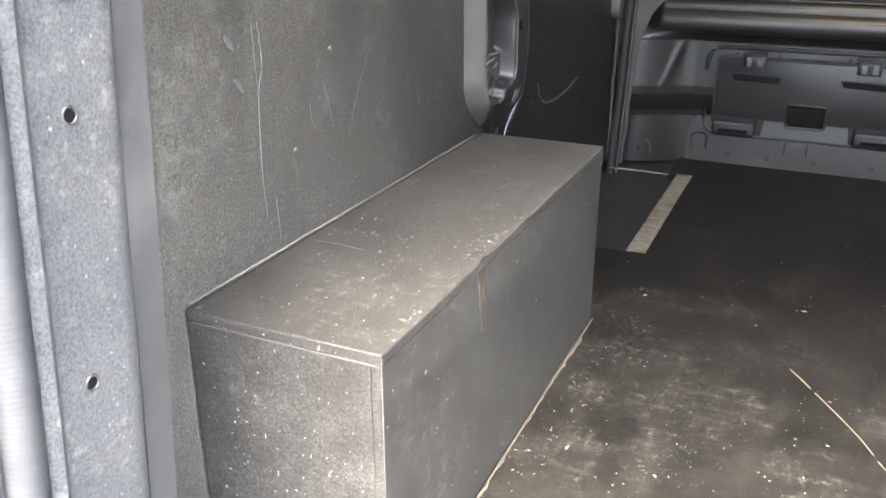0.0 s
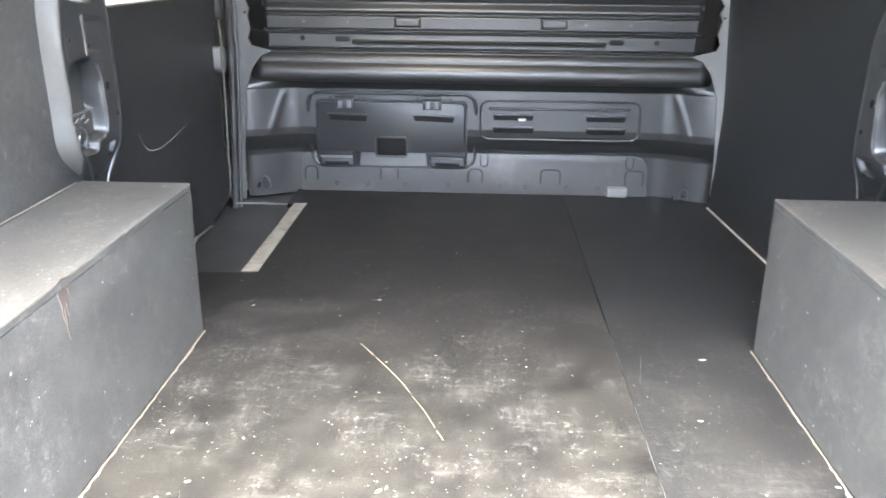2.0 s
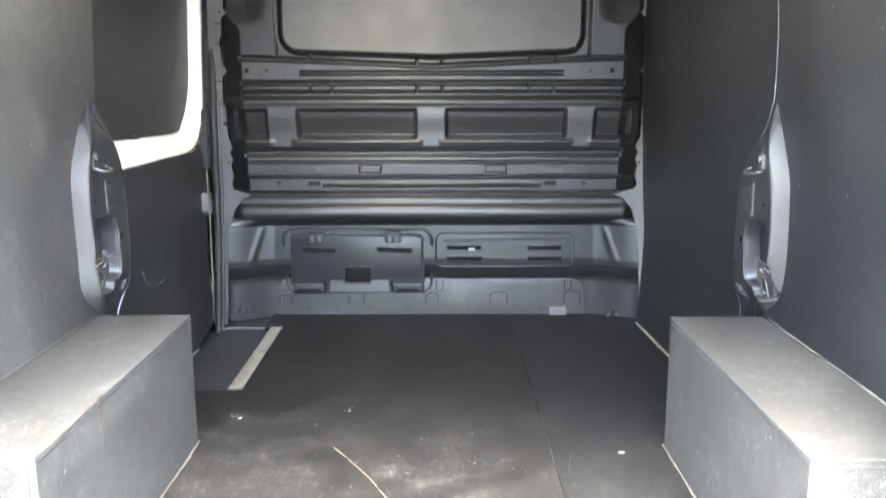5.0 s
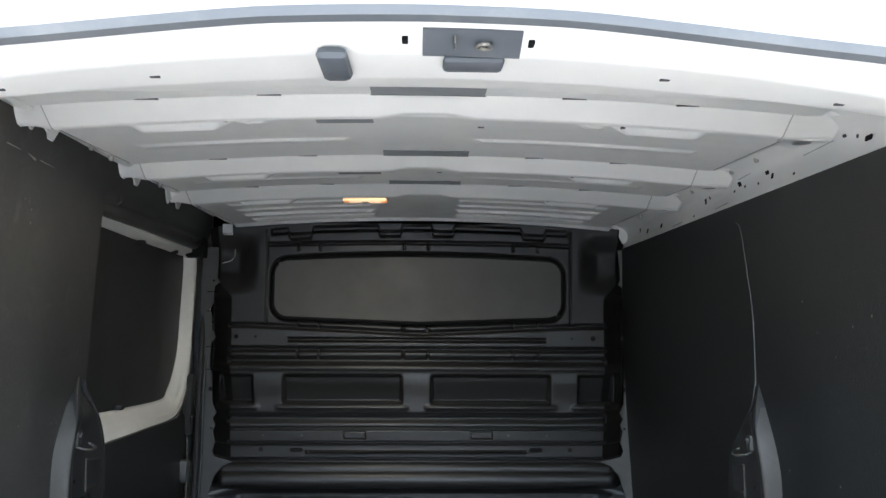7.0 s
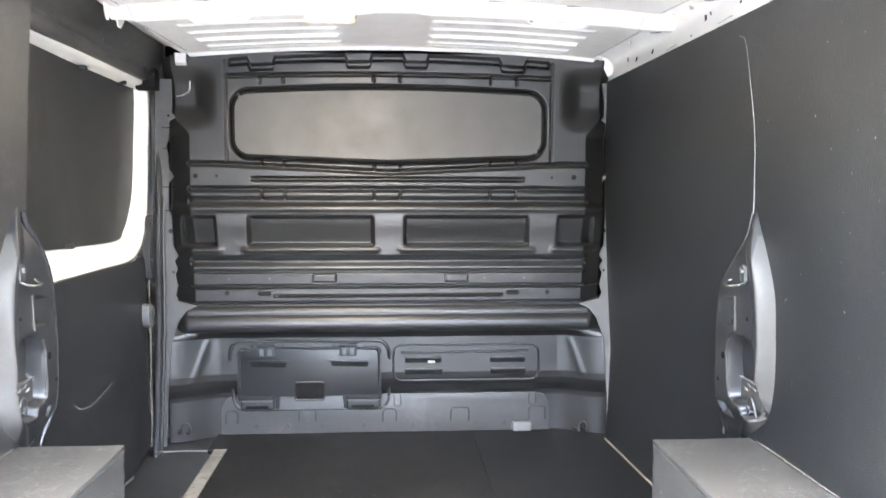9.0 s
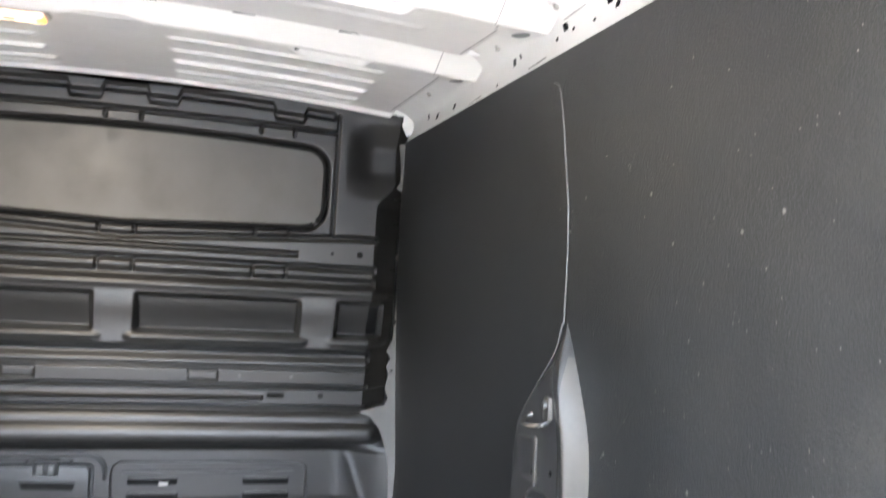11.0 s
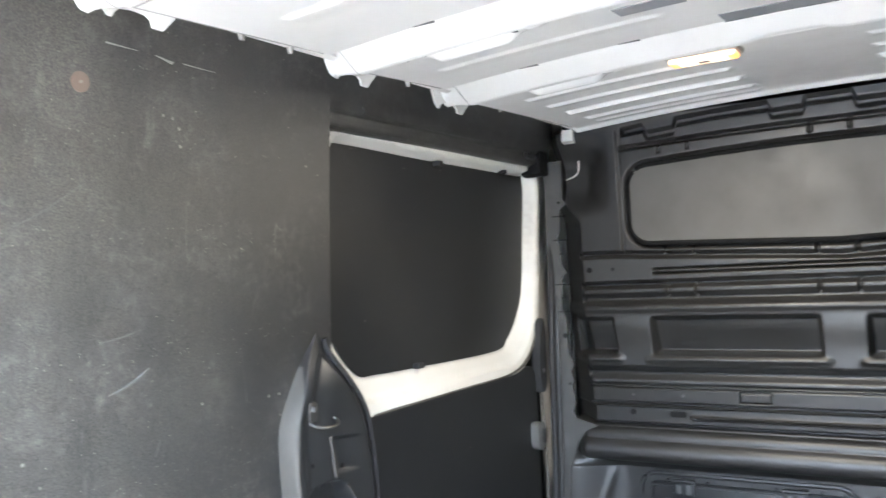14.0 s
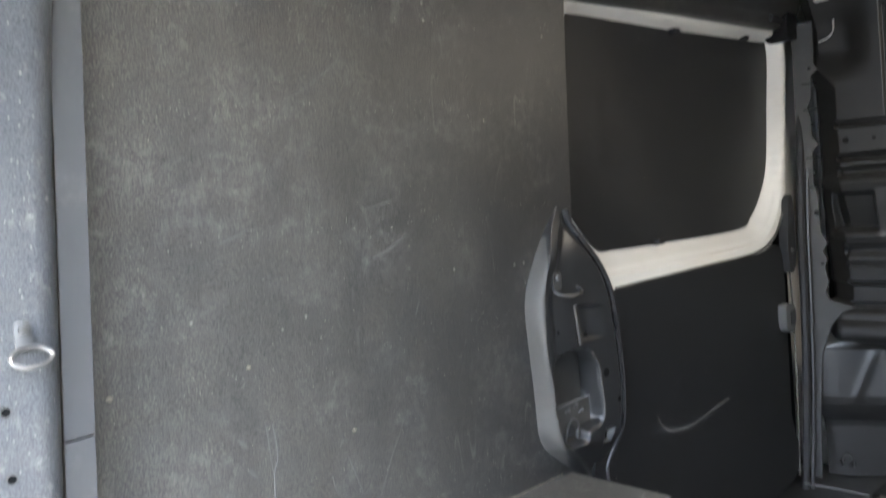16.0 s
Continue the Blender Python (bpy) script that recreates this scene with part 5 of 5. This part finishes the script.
# dark header above the sliding door: a board with the rounded cover of the door's track along its foot
HEAD = [(-0.846, 1.256), (-0.815, 1.2545), (-0.803, 1.2555), (-0.795, 1.260), (-0.792, 1.266), (-0.791, 1.278), (-0.792, 1.286), (-0.783, 1.292), (-0.773, 1.315), (-0.768, 1.345), (-0.765, 1.384)]
v, f = sheet(np.linspace(1.2555, 2.28, 30), np.linspace(0, 1, 40), lambda u, t: (np.interp(t, np.linspace(0, 1, 11), [h[0] for h in HEAD]), u, np.interp(t, np.linspace(0, 1, 11), [h[1] for h in HEAD]) - 0.005 * smooth_step(1.6, 2.2, u)))
header = tagged(mesh_object("door_header", v, f, M_WALL, angle=60), "black board header above the sliding door", "header", kind="structure")
part("track_end", prism(smooth_outline([(2.205, 1.228), (2.262, 1.224), (2.272, 1.25), (2.262, 1.285), (2.205, 1.29)], 4), "x", -0.84, -0.775, 0.006), M_CHANNEL, header, "black rubber end of the track")
for y in (1.36, 1.70):
    part("board_nick", tube([(-0.7735, y, 1.305), (-0.7745, y + 0.008, 1.294), (-0.782, y + 0.004, 1.288)], 0.0016, 6), M_FLANGE, header)
tagged(part("corner_cap", prism([(2.225, 1.312), (2.27, 1.295), (2.272, 1.345), (2.225, 1.345)], "x", -0.715, -0.680), M_WHITE), "white folded sheet corner under the roof", "corner plate", kind="structure")
tagged(part("corner_cap_right", prism([(0.640, 1.352), (0.690, 1.334), (0.735, 1.316), (0.752, 1.283), (0.778, 1.30), (0.77, 1.36)], "y", 2.240, 2.246), M_WHITE), "white folded sheet corner under the roof", "corner plate", kind="structure")
tab = tagged(part("bent_tab", tube([(-0.72, 2.262, 1.205), (-0.69, 2.25, 1.212), (-0.672, 2.236, 1.225), (-0.668, 2.23, 1.252)], 0.0042, flat=0.4), M_WHITE), "white bent metal tab beside the bulkhead", "metal tab")

# ---------------------------------------------------------------- floor details
strip = tagged(part("edge_strip", box(-0.605, -0.562, 1.567, 2.208, 0.0005, 0.004, 0.0012, 1), M_ALU), "worn aluminium strip along the step edge", "edge strip")
for k in range(34):
    y = 1.58 + 0.0185 * k
    if k % 7 in (0, 2, 5):
        part("groove", box(-0.600 + 0.006 * (k % 3), -0.567 - 0.005 * (k % 2), y, y + 0.0018, 0.0035, 0.0045, 0), M_ALUDARK, strip)
part("step_lip", tube([(-0.80, 2.194, 0.002), (-0.71, 2.197, 0.002), (-0.63, 2.199, 0.0)], 0.0035), M_FLANGE, step)
tagged(part("sill_seal", tube([(-0.80, 1.56, 0.01), (-0.80, 1.75, 0.01), (-0.80, 1.95, 0.0)], 0.004), M_FLANGE), "grey sill edge beside the step", "sill", kind="structure")
edge_line = [(float(wall_x(np.array(y), np.array(0.0))) - 0.004, y, 0.002) for y in np.linspace(1.185, 2.258, 16)]
tagged(part("floor_edge", tube(edge_line, 0.0032), M_CHIP), "pale raw board edge along the wall", "board edge", kind="structure")
bm = bmesh.new()
for knots, r in (([(-0.236, 1.158, 0.003), (-0.218, 1.13, 0.0035), (-0.203, 1.107, 0.003)], 0.0015), ([(-0.196, 1.097, 0.0025), (-0.165, 1.045, 0.004), (-0.135, 0.993, 0.0045), (-0.116, 0.955, 0.0035)], 0.0012),
                 ([(-0.110, 0.942, 0.0025), (-0.085, 0.89, 0.004), (-0.062, 0.835, 0.003)], 0.0010), ([(-0.058, 0.826, 0.002), (-0.046, 0.797, 0.002)], 0.0013)):
    add_tube(bm, curve_points(knots, 5), r, 6, 0.5)
tagged(part("straw_stalk", bm, M_STRAW), "broken dry stalk lying on the floor", "stalk")
bm = bmesh.new()
for y0, y1, r in ((0.20, 0.47, 0.0015), (0.475, 0.64, 0.0012), (0.655, 0.70, 0.0008), (0.73, 0.82, 0.0010), (0.85, 0.93, 0.0007), (1.08, 1.16, 0.0012), (1.20, 1.23, 0.0008)):
    add_tube(bm, [(0.2995 + 0.0008 * math.sin(23 * y), y, 0.0003) for y in np.linspace(y0, y1, 12)], r, 6, 0.4)
tagged(part("seam_edge", bm, M_JOINT), "pale worn seam between two floor boards", "board seam", kind="structure")
tagged(part("wood_splinter", prism([(0.298, 0.545), (0.304, 0.547), (0.306, 0.505), (0.301, 0.502)], "z", 0.0008, 0.003), M_CHIP), "pale splinter on the floor", "splinter")
for knots in ([(-0.442, 0.634), (-0.405, 0.51), (-0.367, 0.378)], [(-0.273, 0.585), (-0.258, 0.432), (-0.255, 0.348)], [(-0.491, 0.463), (-0.468, 0.421), (-0.442, 0.396)], [(-0.333, 0.43), (-0.322, 0.35)], [(0.35, 1.148), (0.325, 1.023)], [(0.26, 0.639), (0.256, 0.58)]):
    tagged(part("floor_scratch", tube([(x, y, 0.0003) for x, y in knots], 0.0007, 6, 0.35), M_FLANGE), "fine pale scratch in the floor board", "scratch", group="floor scratches")
for knots, r in (([(-0.051, 0.459), (-0.060, 0.438), (-0.0607, 0.417)], 0.0013), ([(0.348, 0.493), (0.361, 0.5045), (0.377, 0.546)], 0.0017), ([(-0.392, 0.397), (-0.375, 0.368)], 0.0014)):
    tagged(part("wood_shaving", tube([(x, y, 0.002) for x, y in knots], r, 6, 0.5), M_CHIP), "curled pale wood shaving on the floor", "shaving", group="wood shavings")


def flake(rnd, size):
    n = rnd.randint(4, 6)
    return [(size * rnd.uniform(0.5, 1.0) * math.cos(2 * math.pi * i / n), size * rnd.uniform(0.1, 0.4) * math.sin(2 * math.pi * i / n)) for i in range(n)]


rnd = random.Random(21)
for x, y, s in ((0.470, 1.131, 0.016), (0.330, 0.506, 0.018), (0.212, 0.481, 0.017), (0.333, 0.444, 0.013), (0.499, 0.4435, 0.012), (0.407, 0.887, 0.012), (0.580, 0.675, 0.018), (0.574, 0.70, 0.010), (-0.138, 0.649, 0.016),
                (-0.127, 0.659, 0.011), (-0.226, 1.403, 0.009), (-0.124, 0.479, 0.012), (-0.516, 1.350, 0.012), (-0.438, 0.656, 0.011), (-0.511, 0.795, 0.012), (-0.008, 0.388, 0.013), (-0.05, 1.75, 0.007)):
    b = prism(flake(rnd, s * 0.55), "z", 0.0006, 0.0028)
    bmesh.ops.transform(b, matrix=Matrix.Translation((x, y, 0)) @ Matrix.Rotation(rnd.uniform(0, 6), 4, "Z"), verts=b.verts)
    tagged(part("wood_chip", b, M_CHIP, smooth=False), "pale wood chip lying on the black floor", "wood chip", group="wood chips")


def scatter(name, count, place, size, mat, label, seed):
    """Fine crumbs, too many to count, in one mesh."""
    r = random.Random(seed)
    verts, faces = [], []
    for _ in range(count):
        m = place(r)
        n = r.randint(3, 5)
        s = size * r.uniform(0.35, 1.0) ** 2 * (1.7 if r.random() < 0.04 else 1)
        ln = r.choice((0.2, 0.35, 0.6))
        base = len(verts)
        for k in range(n):
            a = 2 * math.pi * k / n + r.uniform(-0.3, 0.3)
            verts.append(m @ Vector((s * math.cos(a), s * ln * math.sin(a), 0.0006)))
        verts.append(m @ Vector((0, 0, 0.0006 + s * 0.3)))
        faces += [(base + k, base + (k + 1) % n, base + n) for k in range(n)]
    ob = mesh_object(name, verts, faces, mat, smooth=False)
    return tagged(ob, label, "crumbs", kind="stuff")


def on_floor(r):
    while True:
        x, y = r.uniform(-0.585, 0.585), 0.14 + 2.2 * r.random() ** 1.7
        if not (y > 1.2 and r.random() < 0.35):
            return Matrix.Translation((x, y, 0)) @ Matrix.Rotation(r.uniform(0, 6.28), 4, "Z")


def on_box(r):
    return Matrix.Translation((-r.uniform(0.59, 0.80), r.uniform(0.41, 1.19), 0.333)) @ Matrix.Rotation(r.uniform(0, 6.28), 4, "Z")


def on_box_right(r):
    return Matrix.Translation((r.uniform(0.59, 0.80), r.uniform(0.41, 1.17), 0.333)) @ Matrix.Rotation(r.uniform(0, 6.28), 4, "Z")


def on_left_wall(r):
    y, z = r.uniform(0.34, 1.08), 0.345 + 0.75 * r.random() ** 1.8
    return Matrix.Translation((-float(wall_x(np.array(y), np.array(z), -1)), y, z)) @ Matrix.Rotation(radians(90), 4, "Y") @ Matrix.Rotation(r.uniform(0, 6.28), 4, "Z")


def on_right_wall(r):
    y, z = r.uniform(0.34, 0.95), 0.345 + 0.7 * r.random() ** 1.6
    return Matrix.Translation((float(wall_x(np.array(y), np.array(z))), y, z)) @ Matrix.Rotation(radians(-90), 4, "Y") @ Matrix.Rotation(r.uniform(0, 6.28), 4, "Z")


WORN_SPOTS = ((-0.800, 0.886, 0.008, 0.020), (-0.755, 0.668, 0.030, 0.006), (-0.622, 0.685, 0.022, 0.020), (-0.594, 1.000, 0.004, 0.060), (-0.596, 0.860, 0.004, 0.070), (-0.600, 0.722, 0.008, 0.030),
              (-0.600, 0.470, 0.008, 0.030), (-0.700, 0.925, 0.035, 0.025), (-0.610, 1.190, 0.016, 0.010), (-0.68, 0.60, 0.05, 0.05))
BARE_SPOTS = ((-0.510, 1.378, 0.030, 0.012), (-0.519, 1.104, 0.022, 0.050), (-0.546, 0.987, 0.016, 0.060), (-0.553, 0.780, 0.020, 0.060), (-0.516, 1.224, 0.040, 0.018), (-0.368, 0.818, 0.030, 0.030), (-0.20, 0.70, 0.10, 0.06), (0.05, 0.62, 0.10, 0.06), (0.12, 1.05, 0.08, 0.04), (-0.25, 1.52, 0.05, 0.02), (0.08, 1.62, 0.07, 0.03), (0.02, 1.34, 0.09, 0.03))


def on_spots(spots, z, keep):
    """Places gathered round a few worn spots, within the limits given."""
    def place(r):
        while True:
            x, y, dx, dy = r.choice(spots)
            x, y = r.gauss(x, dx), r.gauss(y, dy)
            if keep[0] < x < keep[1] and keep[2] < y < keep[3]:
                return Matrix.Translation((x, y, z)) @ Matrix.Rotation(r.uniform(0, 6.28), 4, "Z")
    return place


def on_box_end(r):
    return Matrix.Translation((-r.uniform(0.59, 0.80), 0.4055, r.uniform(0.01, 0.33))) @ Matrix.Rotation(radians(90), 4, "X") @ Matrix.Rotation(r.uniform(0, 6.28), 4, "Z")


def on_box_side(r):
    return Matrix.Translation((-0.5878, r.uniform(0.41, 1.2), r.uniform(0.01, 0.33))) @ Matrix.Rotation(radians(90), 4, "Y") @ Matrix.Rotation(r.uniform(0, 6.28), 4, "Z")


scatter("floor_crumbs", 2300, on_floor, 0.0022, M_CRUMB, "fine pale wood crumbs scattered on the floor", 1)
scatter("worn_film", 620, on_spots(WORN_SPOTS, 0.333, (-0.808, -0.589, 0.408, 1.202)), 0.0030, M_SCUFF, "pale rubbed film on top of the box", 8)
scatter("worn_film", 700, on_spots(BARE_SPOTS, 0.0, (-0.585, 0.297, 0.12, 1.8)), 0.0032, M_SCUFF, "pale rubbed film on the black floor", 9)
scatter("box_crumbs", 520, on_box, 0.0020, M_CRUMB, "fine pale crumbs lying on the box", 2)
scatter("box_crumbs", 120, on_box_right, 0.0024, M_CRUMB, "fine pale crumbs lying on the box", 3)
scatter("wall_flecks", 900, on_left_wall, 0.0016, M_CRUMB, "pale splashes and chips on the black board", 4)
scatter("wall_flecks", 140, on_right_wall, 0.0016, M_CRUMB, "pale splashes and chips on the black board", 5)
scatter("box_flecks", 210, on_box_end, 0.0022, M_CRUMB, "pale splashes on the end of the box", 6)
scatter("box_flecks", 140, on_box_side, 0.0022, M_CRUMB, "pale splashes on the side of the box", 7)

# marks on the left lining


def wall_patch(name, outline, lift, mat, label, category):
    b = bmesh.new()
    vs = [b.verts.new((-(float(wall_x(np.array(u), np.array(w), -1)) - lift), u, w)) for u, w in outline]
    b.faces.new(vs)
    r = bmesh.ops.extrude_face_region(b, geom=list(b.faces))
    bmesh.ops.translate(b, verts=[e for e in r["geom"] if isinstance(e, bmesh.types.BMVert)], vec=(-0.002, 0, 0))
    return tagged(part(name, b, mat, smooth=False), label, category)


wall_patch("torn_patch", smooth_outline([(0.465, 1.197), (0.470, 1.208), (0.479, 1.211), (0.489, 1.205), (0.494, 1.196), (0.507, 1.197), (0.522, 1.193), (0.519, 1.185), (0.50, 1.186), (0.478, 1.184)], 3), 0.0015, M_TORN, "torn pale patch on the black board", "torn patch")
wall_patch("screw_cap", circle(0.718, 1.252, 0.0145, 18), 0.002, M_BROWN, "round brown screw cap in the black board", "screw cap")
wall_patch("screw_cap", circle(0.718, 1.252, 0.0025, 8), 0.004, M_CHIP, "small bright screw in the black board", "screw")
for pts in (((0.757, 1.3150), (0.811, 1.3120), (0.757, 1.3128)), ((0.842, 1.3115), (0.877, 1.3070), (0.874, 1.3030)), ((0.895, 1.3085), (0.962, 1.3055), (0.90, 1.3070))):
    wall_patch("board_slit", list(pts), 0.0015, M_CAP, "bright split in the top of the board", "split")
for u, w, s in ((0.617, 0.448, 0.003), (0.699, 0.554, 0.0035), (0.529, 0.688, 0.004), (0.338, 0.69, 0.0045)):
    wall_patch("wall_chip", [(u + s * a, w + s * 0.8 * b) for a, b in ((-1, -0.3), (0.2, -1), (1, 0.2), (0.1, 0.9))], 0.0022, M_CHIP, "pale chip stuck to the black board", "chip")
for pts in ([(0.755, 0.810), (0.79, 0.822), (0.831, 0.842), (0.815, 0.829), (0.785, 0.815)], [(0.742, 0.886), (0.78, 0.893), (0.806, 0.899), (0.79, 0.892)], [(0.492, 0.860), (0.52, 0.868), (0.548, 0.877), (0.525, 0.866)],
            [(0.503, 0.592), (0.512, 0.588), (0.518, 0.577), (0.510, 0.580)], [(0.516, 0.546), (0.523, 0.543), (0.529, 0.531), (0.521, 0.536)]):
    wall_patch("scuff_mark", smooth_outline(pts, 4), 0.0008, M_SCUFF, "pale scuff on the black board", "scuff")


def wall_scratch(knots, r):
    """A thin rubbed line on the left lining through (depth, height) pairs."""
    line = [(-float(wall_x(np.array(u), np.array(w), -1)) + 0.0002, u, w) for u, w in knots]
    tagged(part("scratch_mark", tube(line, r, 6, 0.35), M_SCUFF), "thin pale scratch on the black board", "scratch", group="wall scratches")


for knots, r in (([(0.560, 0.60), (0.564, 0.553), (0.555, 0.522), (0.553, 0.435), (0.558, 0.381)], 0.0013), ([(0.576, 0.40), (0.579, 0.365), (0.580, 0.342)], 0.0012), ([(0.685, 0.515), (0.6945, 0.489), (0.706, 0.452)], 0.0011), ([(0.653, 0.496), (0.657, 0.475), (0.665, 0.461)], 0.0012),
                 ([(0.796, 0.538), (0.771, 0.497), (0.739, 0.434)], 0.0008), ([(0.892, 0.372), (0.8825, 0.356)], 0.0012), ([(0.678, 0.545), (0.671, 0.534)], 0.0013), ([(0.838, 0.706), (0.8485, 0.730)], 0.0012), ([(0.549, 0.603), (0.5546, 0.528)], 0.0009), ([(0.62, 1.05), (0.66, 1.07), (0.72, 1.11)], 0.0009)):
    wall_scratch(knots, r)
b = tube([(-0.8115, 1.515, 0.368), (-0.8115, 1.531, 0.340), (-0.8115, 1.57, 0.317), (-0.8115, 1.64, 0.308), (-0.8115, 1.70, 0.312), (-0.8115, 1.83, 0.330)], 0.0017, 6, 0.3)
tagged(part("door_scratch", b, M_SCUFF), "hooked pale scratch on the lower door board", "scratch")
